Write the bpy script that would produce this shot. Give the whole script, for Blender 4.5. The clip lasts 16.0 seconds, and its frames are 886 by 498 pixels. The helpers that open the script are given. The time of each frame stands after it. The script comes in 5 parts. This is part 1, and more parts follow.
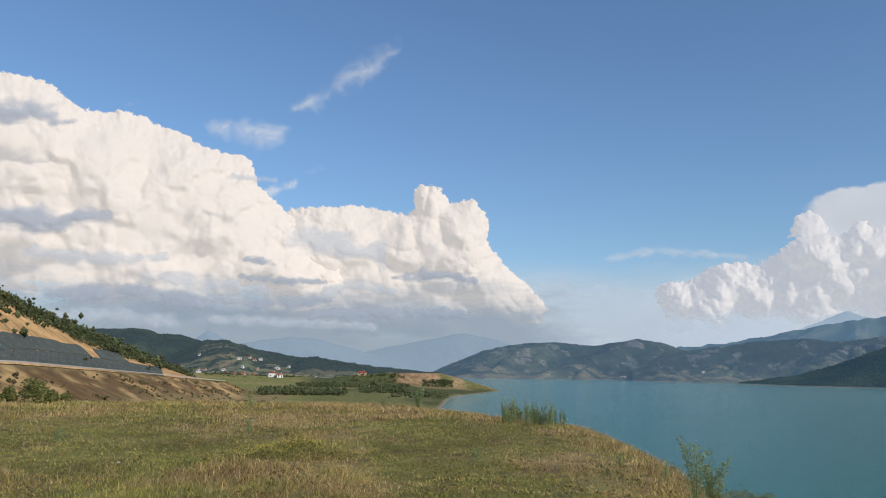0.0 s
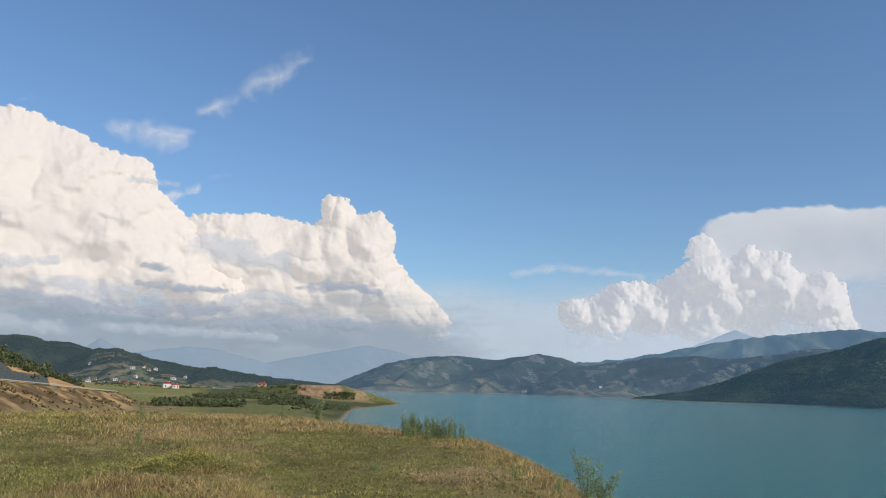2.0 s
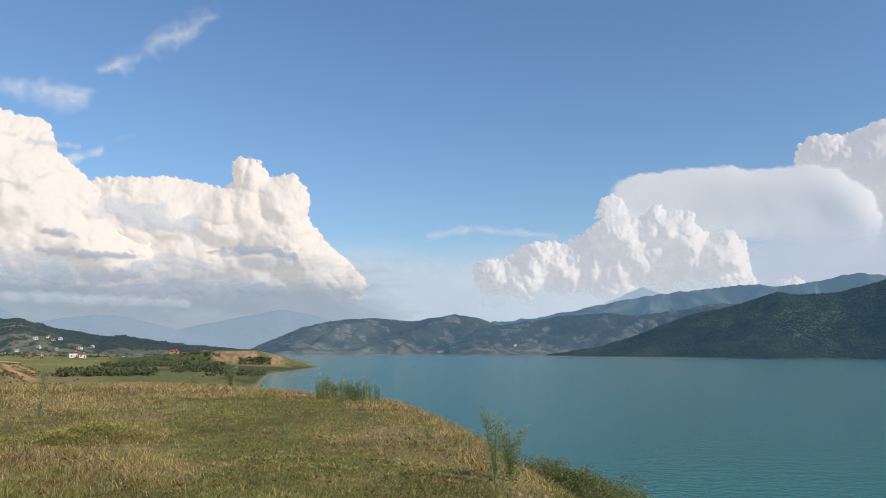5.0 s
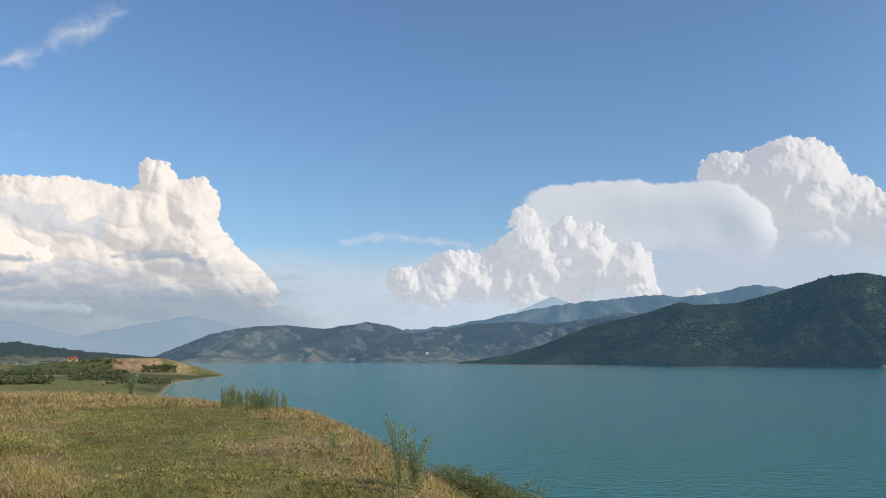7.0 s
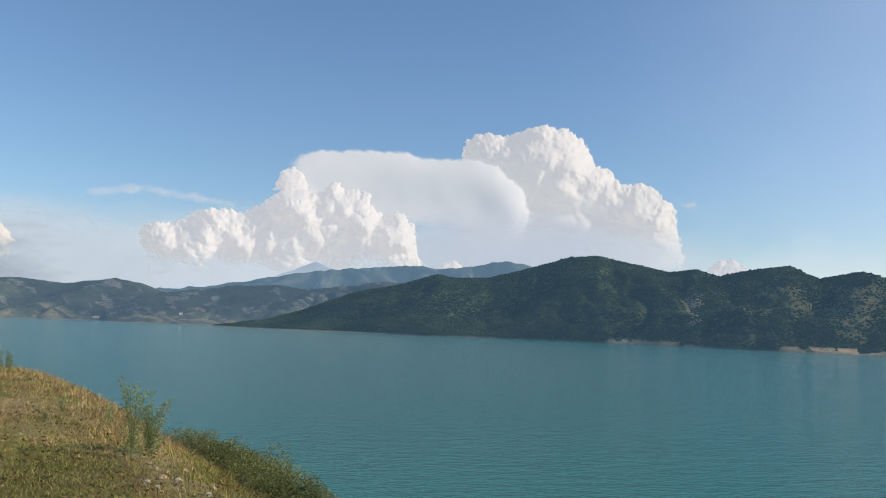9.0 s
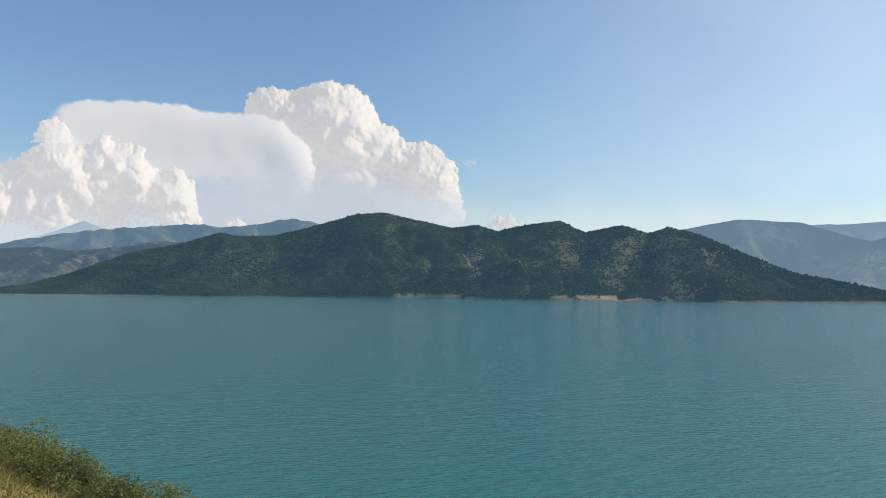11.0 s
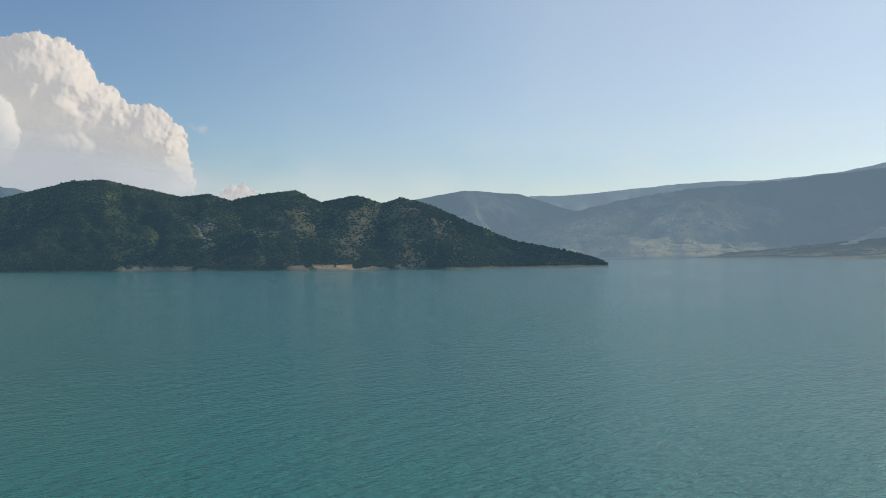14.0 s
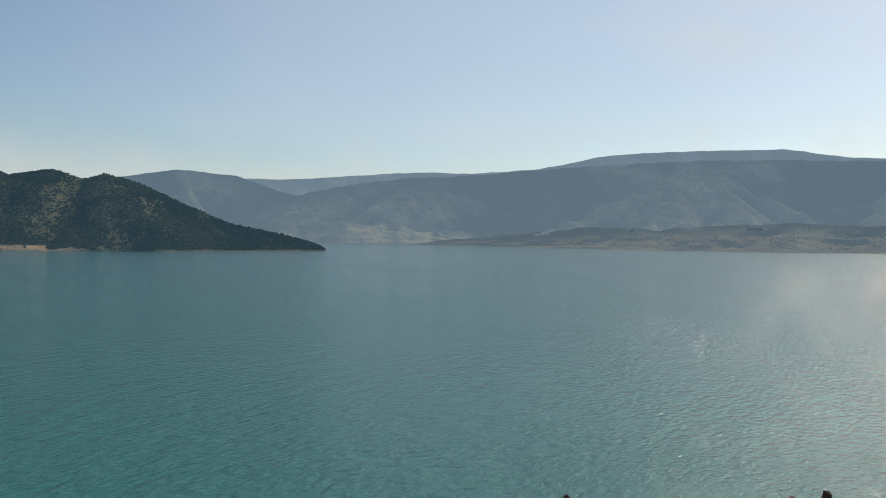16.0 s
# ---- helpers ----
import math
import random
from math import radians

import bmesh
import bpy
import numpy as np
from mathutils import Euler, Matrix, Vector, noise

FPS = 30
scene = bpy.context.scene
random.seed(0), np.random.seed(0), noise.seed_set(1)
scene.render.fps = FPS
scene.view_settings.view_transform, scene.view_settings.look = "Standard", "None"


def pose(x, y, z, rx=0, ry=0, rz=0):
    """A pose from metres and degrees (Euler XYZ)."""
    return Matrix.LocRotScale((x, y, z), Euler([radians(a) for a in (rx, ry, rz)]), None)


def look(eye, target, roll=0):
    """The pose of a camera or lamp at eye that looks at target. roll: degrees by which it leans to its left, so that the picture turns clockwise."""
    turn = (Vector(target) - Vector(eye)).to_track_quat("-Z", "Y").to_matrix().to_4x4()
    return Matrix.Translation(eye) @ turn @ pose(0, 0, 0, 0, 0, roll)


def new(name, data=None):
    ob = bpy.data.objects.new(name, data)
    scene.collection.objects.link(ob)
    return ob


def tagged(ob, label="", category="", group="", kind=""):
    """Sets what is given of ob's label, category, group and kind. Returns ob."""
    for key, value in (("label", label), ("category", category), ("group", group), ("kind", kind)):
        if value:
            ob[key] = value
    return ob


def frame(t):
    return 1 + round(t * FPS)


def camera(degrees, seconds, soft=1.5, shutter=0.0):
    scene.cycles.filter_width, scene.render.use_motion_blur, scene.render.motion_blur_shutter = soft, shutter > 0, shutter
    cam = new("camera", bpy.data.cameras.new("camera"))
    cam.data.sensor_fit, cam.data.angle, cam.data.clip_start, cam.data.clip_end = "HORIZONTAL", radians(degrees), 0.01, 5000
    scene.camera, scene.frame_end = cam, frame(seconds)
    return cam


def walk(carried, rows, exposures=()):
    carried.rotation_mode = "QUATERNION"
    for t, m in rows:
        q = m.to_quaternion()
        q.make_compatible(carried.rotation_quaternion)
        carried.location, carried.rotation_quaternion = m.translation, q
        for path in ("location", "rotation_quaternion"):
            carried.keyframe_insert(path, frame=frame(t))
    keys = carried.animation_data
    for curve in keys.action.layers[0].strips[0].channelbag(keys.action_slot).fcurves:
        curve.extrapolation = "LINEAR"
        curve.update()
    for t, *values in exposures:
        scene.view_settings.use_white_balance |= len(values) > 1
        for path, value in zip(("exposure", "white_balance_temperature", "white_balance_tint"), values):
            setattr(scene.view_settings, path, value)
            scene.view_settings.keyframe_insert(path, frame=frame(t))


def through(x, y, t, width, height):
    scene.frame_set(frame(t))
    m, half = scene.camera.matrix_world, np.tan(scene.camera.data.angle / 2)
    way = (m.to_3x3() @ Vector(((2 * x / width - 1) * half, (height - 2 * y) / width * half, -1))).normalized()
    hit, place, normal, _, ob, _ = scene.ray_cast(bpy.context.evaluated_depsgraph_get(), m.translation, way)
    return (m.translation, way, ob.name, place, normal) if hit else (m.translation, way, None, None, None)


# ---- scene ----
cam = camera(56.96, 16.0, soft=1.0)
PATH = [
    (0.0, 0.000, 0.0, 18.0, 98.50, -0.63, -0.09),
    (0.5, 0.012, 0.0, 18.0, 98.69, -0.58, -1.45),
    (1.0, 0.024, 0.0, 18.0, 99.20, -1.18, -3.05),
    (1.5, 0.036, 0.0, 18.0, 99.41, -1.40, -5.08),
    (2.0, 0.049, 0.0, 18.0, 99.49, -1.24, -6.82),
    (2.5, 0.061, 0.0, 18.0, 99.29, -1.07, -8.20),
    (3.0, 0.073, 0.0, 18.0, 98.36, -1.02, -9.41),
    (3.5, 0.085, 0.0, 18.0, 97.20, -0.52, -10.26),
    (6.0, 0.190, 0.0, 18.0, 97.01, 0.07, -15.40),
    (6.5, 0.208, 0.0, 18.0, 97.25, 0.03, -17.33),
    (7.0, 0.225, 0.0, 18.0, 97.40, 0.14, -18.68),
    (7.5, 0.253, 0.0, 18.0, 97.28, -0.11, -20.27),
    (8.0, 0.282, 0.0, 18.0, 97.05, -0.36, -21.95),
    (8.5, 0.310, 0.0, 18.0, 96.47, -1.16, -26.33),
    (9.0, 0.330, 0.0, 18.0, 95.26, -1.87, -35.35),
    (9.5, 0.350, 0.0, 18.0, 93.86, -1.49, -43.33),
    (12.0, 0.420, 0.0, 18.0, 91.97, 0.24, -52.68),
    (12.5, 0.430, 0.0, 18.0, 91.16, 0.53, -56.06),
    (13.0, 0.440, 0.0, 18.0, 90.90, 0.22, -59.81),
    (13.5, 0.450, 0.0, 18.0, 90.90, 0.39, -63.36),
    (14.0, 0.460, 0.0, 18.0, 90.32, 0.69, -68.48),
    (14.5, 0.470, 0.0, 18.0, 89.81, 0.25, -74.50),
    (15.0, 0.480, 0.0, 18.0, 89.73, -0.05, -80.22),
    (15.5, 0.490, 0.0, 18.0, 89.59, -0.15, -84.17),
    (16.0, 0.500, 0.0, 18.0, 89.24, -0.58, -88.07),
]
walk(cam, [(r[0], pose(*r[1:])) for r in PATH], ((0.0, 0.0, 6500, 10), (3.5, 0.04, 6500, 10), (6.0, 0.15, 6550, 10), (7.0, 0.13, 6550, 10), (9.0, 0.16, 6800, 10), (12.5, 0.24, 7100, 10), (13.0, 0.1, 7150, 10), (14.0, -0.03, 7300, 10), (14.5, -0.04, 7350, 10), (15.0, -0.2, 7400, 10), (16.0, -0.16, 7400, 10)))

# world and sun
SUN_AZ, SUN_EL = 131.0, 31.0
world = bpy.data.worlds.new("sky")
scene.world = world
world.use_nodes = True
wt = world.node_tree
sky = wt.nodes.new("ShaderNodeTexSky")
sky.sky_type = "NISHITA"
sky.sun_disc = False
sky.sun_elevation, sky.sun_rotation = radians(SUN_EL), radians(SUN_AZ)
sky.altitude, sky.air_density, sky.dust_density, sky.ozone_density = 0, 1.1, 0.5, 6.0
back = wt.nodes["Background"]
back.inputs["Strength"].default_value = 0.125
wt.links.new(sky.outputs[0], back.inputs["Color"])
sun = new("sun", bpy.data.lights.new("sun", "SUN"))
sun.data.energy, sun.data.angle, sun.data.color = 3.2, radians(0.53), (1.0, 0.9, 0.76)
sd = Vector((math.sin(radians(SUN_AZ)) * math.cos(radians(SUN_EL)), math.cos(radians(SUN_AZ)) * math.cos(radians(SUN_EL)), math.sin(radians(SUN_EL))))
sun.matrix_world = look(sd * 100, (0, 0, 0))
EYE_Z = 18.0

# ---- small tools ----
RNG = np.random.default_rng(7)
TABLE = np.random.default_rng(3).random((256, 256))


def vnoise(x, y):
    """Smooth value noise, 0 to 1."""
    x, y = np.broadcast_arrays(np.asarray(x, float), np.asarray(y, float))
    ix, iy = np.floor(x).astype(int), np.floor(y).astype(int)
    fx, fy = x - ix, y - iy
    fx, fy = fx * fx * (3 - 2 * fx), fy * fy * (3 - 2 * fy)
    a, b = TABLE[ix & 255, iy & 255], TABLE[(ix + 1) & 255, iy & 255]
    c, d = TABLE[ix & 255, (iy + 1) & 255], TABLE[(ix + 1) & 255, (iy + 1) & 255]
    return (a * (1 - fx) + b * fx) * (1 - fy) + (c * (1 - fx) + d * fx) * fy


def fbm(x, y, octaves=5, gain=0.5):
    total, amp, norm = 0, 1.0, 0
    for k in range(octaves):
        total = total + amp * vnoise(x * 2**k + 17.3 * k, y * 2**k + 9.1 * k)
        norm += amp
        amp *= gain
    return total / norm


SPIN = np.random.default_rng(4).random((256, 256)) * 2 * math.pi


def gnoise(x, y):
    """Smooth gradient noise, about -0.7 to 0.7."""
    ix, iy = np.floor(x).astype(int), np.floor(y).astype(int)
    fx, fy = x - ix, y - iy

    def corner(i, j):
        t = SPIN[(ix + i) & 255, (iy + j) & 255]
        return np.cos(t) * (fx - i) + np.sin(t) * (fy - j)

    u, v = fx**3 * (fx * (fx * 6 - 15) + 10), fy**3 * (fy * (fy * 6 - 15) + 10)
    return (corner(0, 0) * (1 - u) + corner(1, 0) * u) * (1 - v) + (corner(0, 1) * (1 - u) + corner(1, 1) * u) * v


def step(a, b, x):
    t = np.clip((x - a) / (b - a), 0, 1)
    return t * t * (3 - 2 * t)


def mixc(c, d, m):
    """Colours c and d, mixed by the mask m."""
    m = np.asarray(m)[..., None]
    return np.asarray(c) * (1 - m) + np.asarray(d) * m


def mesh_from(name, verts, faces, smooth=True, colours=None, mats=()):
    """A mesh from numpy arrays: verts (n, 3), faces (m, 3 or 4)."""
    me = bpy.data.meshes.new(name)
    verts, faces = np.asarray(verts, np.float32), np.asarray(faces, np.int32)
    m, k = faces.shape
    me.vertices.add(len(verts))
    me.vertices.foreach_set("co", verts.ravel())
    me.loops.add(m * k)
    me.loops.foreach_set("vertex_index", faces.ravel())
    me.polygons.add(m)
    me.polygons.foreach_set("loop_start", np.arange(0, m * k, k, dtype=np.int32))
    me.polygons.foreach_set("use_smooth", np.full(m, smooth))
    if colours is not None:
        at = me.color_attributes.new("cover", "FLOAT_COLOR", "POINT")
        full = np.ones((len(verts), 4), np.float32)
        full[:, :3] = colours
        at.data.foreach_set("color", full.ravel())
    for mat in mats:
        me.materials.append(mat)
    me.update(calc_edges=True)
    return me


def grid_faces(rows, cols, wrap=False):
    i, j = np.meshgrid(np.arange(rows - 1), np.arange(cols if wrap else cols - 1), indexing="ij")
    a, b = i * cols + j, i * cols + (j + 1) % cols
    return np.stack([a, b, b + cols, a + cols], -1).reshape(-1, 4)


def ico(sub):
    bm = bmesh.new()
    bmesh.ops.create_icosphere(bm, subdivisions=sub, radius=1)
    v = np.array([p.co[:] for p in bm.verts])
    f = np.array([[p.index for p in q.verts] for q in bm.faces])
    bm.free()
    return v, f


ICO1, ICO2 = ico(1), ico(2)
OCTA = (np.array([[1, 0, 0], [0, 1, 0], [-1, 0, 0], [0, -1, 0], [0, 0, 1], [0, 0, -1.0]]), np.array([[0, 1, 4], [1, 2, 4], [2, 3, 4], [3, 0, 4], [1, 0, 5], [2, 1, 5], [3, 2, 5], [0, 3, 5]]))


def blobs(centres, sizes, base=ICO1, rough=0.25):
    """Uneven clumps, one at each centre; sizes (n, 3). Returns verts and faces."""
    v, f = base
    n = len(centres)
    spin = RNG.random(n) * 6.283
    c, s = np.cos(spin)[:, None], np.sin(spin)[:, None]
    p = v[None] * (1 + rough * (2 * RNG.random((n, len(v))) - 1))[..., None]
    p = np.stack([p[..., 0] * c - p[..., 1] * s, p[..., 0] * s + p[..., 1] * c, p[..., 2]], -1)
    p = p * sizes[:, None, :] + centres[:, None, :]
    return p.reshape(-1, 3), (f[None] + (np.arange(n) * len(v))[:, None, None]).reshape(-1, f.shape[1])


def part(name, bm, material, parent, label="", smooth=False):
    me = bpy.data.meshes.new(name)
    bm.to_mesh(me)
    bm.free()
    me.materials.append(material)
    for q in me.polygons:
        q.use_smooth = smooth
    ob = new(name, me)
    ob.parent = parent
    return tagged(ob, label) if label else ob


def material(name, colour=(0.5, 0.5, 0.5), rough=0.9, cover=False, vary=0.25, scale=1.0, bump=0.0, bump_scale=None, island=0.0, translucent=0.0, metal=0.0, spec=0.3):
    """Noise-varied surface; cover: take the land-cover colours of the mesh; island: vary piece by piece."""
    m = bpy.data.materials.new(name)
    m.use_nodes = True
    nt = m.node_tree
    p = nt.nodes["Principled BSDF"]
    p.inputs["Roughness"].default_value, p.inputs["Metallic"].default_value = rough, metal
    p.inputs["Specular IOR Level"].default_value = spec
    co = nt.nodes.new("ShaderNodeTexCoord")

    def noise_at(s, detail=6):
        n = nt.nodes.new("ShaderNodeTexNoise")
        n.inputs["Scale"].default_value, n.inputs["Detail"].default_value = s, detail
        nt.links.new(co.outputs["Object"], n.inputs["Vector"])
        return n.outputs["Fac"]

    if cover:
        c = nt.nodes.new("ShaderNodeVertexColor")
        c.layer_name = "cover"
        base = c.outputs["Color"]
    else:
        c = nt.nodes.new("ShaderNodeRGB")
        c.outputs[0].default_value = (*colour, 1)
        base = c.outputs[0]

    def scaled(base, fac, lo, hi):
        r = nt.nodes.new("ShaderNodeMapRange")
        r.inputs["From Min"].default_value, r.inputs["From Max"].default_value = (0.3, 0.7) if fac.node.type == "TEX_NOISE" else (0, 1)
        r.inputs["To Min"].default_value, r.inputs["To Max"].default_value = lo, hi
        nt.links.new(fac, r.inputs["Value"])
        x = nt.nodes.new("ShaderNodeVectorMath")
        x.operation = "SCALE"
        nt.links.new(base, x.inputs[0])
        nt.links.new(r.outputs[0], x.inputs["Scale"])
        return x.outputs[0]

    base = scaled(base, noise_at(scale), 1 - vary, 1 + vary)
    base = scaled(base, noise_at(scale * 9.7), 1 - vary * 0.7, 1 + vary * 0.7)
    if island:
        g = nt.nodes.new("ShaderNodeNewGeometry")
        base = scaled(base, g.outputs["Random Per Island"], 1 - island, 1 + island)
    nt.links.new(base, p.inputs["Base Color"])
    if bump:
        b = nt.nodes.new("ShaderNodeBump")
        b.inputs["Strength"].default_value, b.inputs["Distance"].default_value = 1.0, bump
        nt.links.new(noise_at(bump_scale or scale * 4, 8), b.inputs["Height"])
        nt.links.new(b.outputs[0], p.inputs["Normal"])
    if translucent:
        tr = nt.nodes.new("ShaderNodeBsdfTranslucent")
        mx = nt.nodes.new("ShaderNodeMixShader")
        mx.inputs[0].default_value = translucent
        nt.links.new(base, tr.inputs["Color"])
        nt.links.new(p.outputs[0], mx.inputs[1])
        nt.links.new(tr.outputs[0], mx.inputs[2])
        nt.links.new(mx.outputs[0], nt.nodes["Material Output"].inputs["Surface"])
    return m


def water_material():
    m = bpy.data.materials.new("lake_water")
    m.use_nodes = True
    nt = m.node_tree
    p = nt.nodes["Principled BSDF"]
    p.inputs["Base Color"].default_value = (0.021, 0.235, 0.195, 1)
    p.inputs["Roughness"].default_value = 0.12
    p.inputs["IOR"].default_value = 1.33
    # the finest ripples scatter light widely
    p.inputs["Coat Weight"].default_value, p.inputs["Coat Roughness"].default_value, p.inputs["Coat IOR"].default_value = 0.5, 0.6, 1.5
    co = nt.nodes.new("ShaderNodeTexCoord")
    last = None
    for scale, size, stretch, turn in ((1.4, 0.5, 1.9, -38), (0.4, 0.5, 2.2, -26), (4.6, 0.10, 1.5, -50)):
        mp = nt.nodes.new("ShaderNodeMapping")
        mp.vector_type = "TEXTURE"
        mp.inputs["Rotation"].default_value = (0, 0, radians(turn))
        mp.inputs["Scale"].default_value = (stretch / scale, 1 / scale, 1 / scale)
        nt.links.new(co.outputs["Object"], mp.inputs["Vector"])
        n = nt.nodes.new("ShaderNodeTexNoise")
        n.inputs["Scale"].default_value, n.inputs["Detail"].default_value = 1.0, 3
        nt.links.new(mp.outputs[0], n.inputs["Vector"])
        b = nt.nodes.new("ShaderNodeBump")
        b.inputs["Strength"].default_value, b.inputs["Distance"].default_value = 1.0, size
        nt.links.new(n.outputs["Fac"], b.inputs["Height"])
        if last:
            nt.links.new(last, b.inputs["Normal"])
        last = b.outputs[0]
    nt.links.new(last, p.inputs["Normal"])
    # slow wind streaks change the sheen and the tint
    mp = nt.nodes.new("ShaderNodeMapping")
    mp.inputs["Scale"].default_value = (0.0012, 0.006, 1)
    mp.inputs["Rotation"].default_value = (0, 0, radians(-35))
    nt.links.new(co.outputs["Object"], mp.inputs["Vector"])
    n = nt.nodes.new("ShaderNodeTexNoise")
    n.inputs["Detail"].default_value = 4
    nt.links.new(mp.outputs[0], n.inputs["Vector"])
    r = nt.nodes.new("ShaderNodeMapRange")
    r.inputs["From Min"].default_value, r.inputs["From Max"].default_value = 0.3, 0.7
    r.inputs["To Min"].default_value, r.inputs["To Max"].default_value = 0.07, 0.11
    nt.links.new(n.outputs["Fac"], r.inputs["Value"])
    nt.links.new(r.outputs[0], p.inputs["Roughness"])
    return m


def cloud_glow(nt, shader, glow, share):
    """Mixes in an even emission that stands in for light scattered through a far cloud."""
    e, m = nt.nodes.new("ShaderNodeEmission"), nt.nodes.new("ShaderNodeMixShader")
    e.inputs["Color"].default_value = (*glow, 1)
    m.inputs[0].default_value = share
    nt.links.new(shader, m.inputs[1])
    nt.links.new(e.outputs[0], m.inputs[2])
    return m.outputs[0]


def heap_material(name, colour, through=0.25, scale=0.012, glow=(0.90, 0.78, 0.68), share=0.5):
    """Dense vapour with softly torn edges where the mesh thins out."""
    m = bpy.data.materials.new(name)
    m.use_nodes = True
    nt = m.node_tree
    nt.nodes.remove(nt.nodes["Principled BSDF"])
    d, t, tr = (nt.nodes.new("ShaderNodeBsdf" + k) for k in ("Diffuse", "Translucent", "Transparent"))
    d.inputs["Color"].default_value = t.inputs["Color"].default_value = (*colour, 1)
    a, b = nt.nodes.new("ShaderNodeMixShader"), nt.nodes.new("ShaderNodeMixShader")
    a.inputs[0].default_value = through
    nt.links.new(d.outputs[0], a.inputs[1])
    nt.links.new(t.outputs[0], a.inputs[2])
    co, at = nt.nodes.new("ShaderNodeTexCoord"), nt.nodes.new("ShaderNodeVertexColor")
    at.layer_name = "cover"
    n = nt.nodes.new("ShaderNodeTexNoise")
    n.inputs["Scale"].default_value, n.inputs["Detail"].default_value, n.inputs["Roughness"].default_value = scale, 4, 0.55
    nt.links.new(co.outputs["Object"], n.inputs["Vector"])
    ma = nt.nodes.new("ShaderNodeMath")
    ma.operation = "MULTIPLY_ADD"
    ma.inputs[1].default_value, ma.inputs[2].default_value = 0.9, -0.45
    nt.links.new(n.outputs["Fac"], ma.inputs[0])
    sep = nt.nodes.new("ShaderNodeSeparateColor")
    nt.links.new(at.outputs["Color"], sep.inputs[0])
    ad = nt.nodes.new("ShaderNodeMath")
    nt.links.new(ma.outputs[0], ad.inputs[0])
    nt.links.new(sep.outputs[0], ad.inputs[1])
    r = nt.nodes.new("ShaderNodeMapRange")
    r.interpolation_type = "SMOOTHSTEP"
    r.inputs["From Min"].default_value, r.inputs["From Max"].default_value = 0.2, 0.75
    nt.links.new(ad.outputs[0], r.inputs["Value"])
    mu = nt.nodes.new("ShaderNodeMath")
    mu.operation = "MULTIPLY"
    sm = nt.nodes.new("ShaderNodeMapRange")
    sm.inputs["From Max"].default_value = 0.15
    nt.links.new(sep.outputs[0], sm.inputs["Value"])
    nt.links.new(r.outputs[0], mu.inputs[0])
    nt.links.new(sm.outputs[0], mu.inputs[1])
    nt.links.new(mu.outputs[0], b.inputs[0])
    nt.links.new(tr.outputs[0], b.inputs[1])
    nt.links.new(cloud_glow(nt, a.outputs[0], glow, share), b.inputs[2])
    nt.links.new(b.outputs[0], nt.nodes["Material Output"].inputs["Surface"])
    return m


def veil_material(name, colour, scale=0.006, torn=0.5, thick=1.0, glow=(0.8, 0.8, 0.82), share=0.5, flat=1.0):
    """Thin vapour: as dense as the mesh says, torn by noise at two sizes."""
    m = bpy.data.materials.new(name)
    m.use_nodes = True
    nt = m.node_tree
    nt.nodes.remove(nt.nodes["Principled BSDF"])
    d, t, tr = (nt.nodes.new("ShaderNodeBsdf" + k) for k in ("Diffuse", "Translucent", "Transparent"))
    d.inputs["Color"].default_value = t.inputs["Color"].default_value = (*colour, 1)
    a, b = nt.nodes.new("ShaderNodeMixShader"), nt.nodes.new("ShaderNodeMixShader")
    a.inputs[0].default_value = 0.5
    nt.links.new(d.outputs[0], a.inputs[1])
    nt.links.new(t.outputs[0], a.inputs[2])
    co, at = nt.nodes.new("ShaderNodeTexCoord"), nt.nodes.new("ShaderNodeVertexColor")
    at.layer_name = "cover"
    n = nt.nodes.new("ShaderNodeTexNoise")
    n.inputs["Scale"].default_value, n.inputs["Detail"].default_value, n.inputs["Roughness"].default_value = scale, 9, 0.6
    mp = nt.nodes.new("ShaderNodeMapping")
    mp.inputs["Scale"].default_value = (1, 1, flat)
    nt.links.new(co.outputs["Object"], mp.inputs["Vector"])
    nt.links.new(mp.outputs[0], n.inputs["Vector"])
    sep = nt.nodes.new("ShaderNodeSeparateColor")
    nt.links.new(at.outputs["Color"], sep.inputs[0])
    ma = nt.nodes.new("ShaderNodeMath")
    ma.operation = "MULTIPLY_ADD"
    ma.inputs[1].default_value, ma.inputs[2].default_value = torn * 4, -torn * 2
    nt.links.new(n.outputs["Fac"], ma.inputs[0])
    ad = nt.nodes.new("ShaderNodeMath")
    nt.links.new(ma.outputs[0], ad.inputs[0])
    nt.links.new(sep.outputs[0], ad.inputs[1])
    r = nt.nodes.new("ShaderNodeMapRange")
    r.interpolation_type = "SMOOTHSTEP"
    r.inputs["From Min"].default_value, r.inputs["From Max"].default_value = 0.25, 1.0
    nt.links.new(ad.outputs[0], r.inputs["Value"])
    r2 = nt.nodes.new("ShaderNodeMath")
    r2.operation = "MULTIPLY"
    nt.links.new(r.outputs[0], r2.inputs[0])
    sm = nt.nodes.new("ShaderNodeMapRange")
    sm.inputs["From Max"].default_value, sm.inputs["To Max"].default_value = 0.2, thick
    nt.links.new(sep.outputs[0], sm.inputs["Value"])
    nt.links.new(sm.outputs[0], r2.inputs[1])
    nt.links.new(r2.outputs[0], b.inputs[0])
    nt.links.new(tr.outputs[0], b.inputs[1])
    nt.links.new(cloud_glow(nt, a.outputs[0], glow, share), b.inputs[2])
    nt.links.new(b.outputs[0], nt.nodes["Material Output"].inputs["Surface"])
    return m


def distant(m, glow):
    """Gives far slopes an even glow that stands in for the bright haze before them."""
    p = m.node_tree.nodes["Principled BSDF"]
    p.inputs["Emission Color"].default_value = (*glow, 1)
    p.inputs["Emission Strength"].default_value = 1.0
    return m


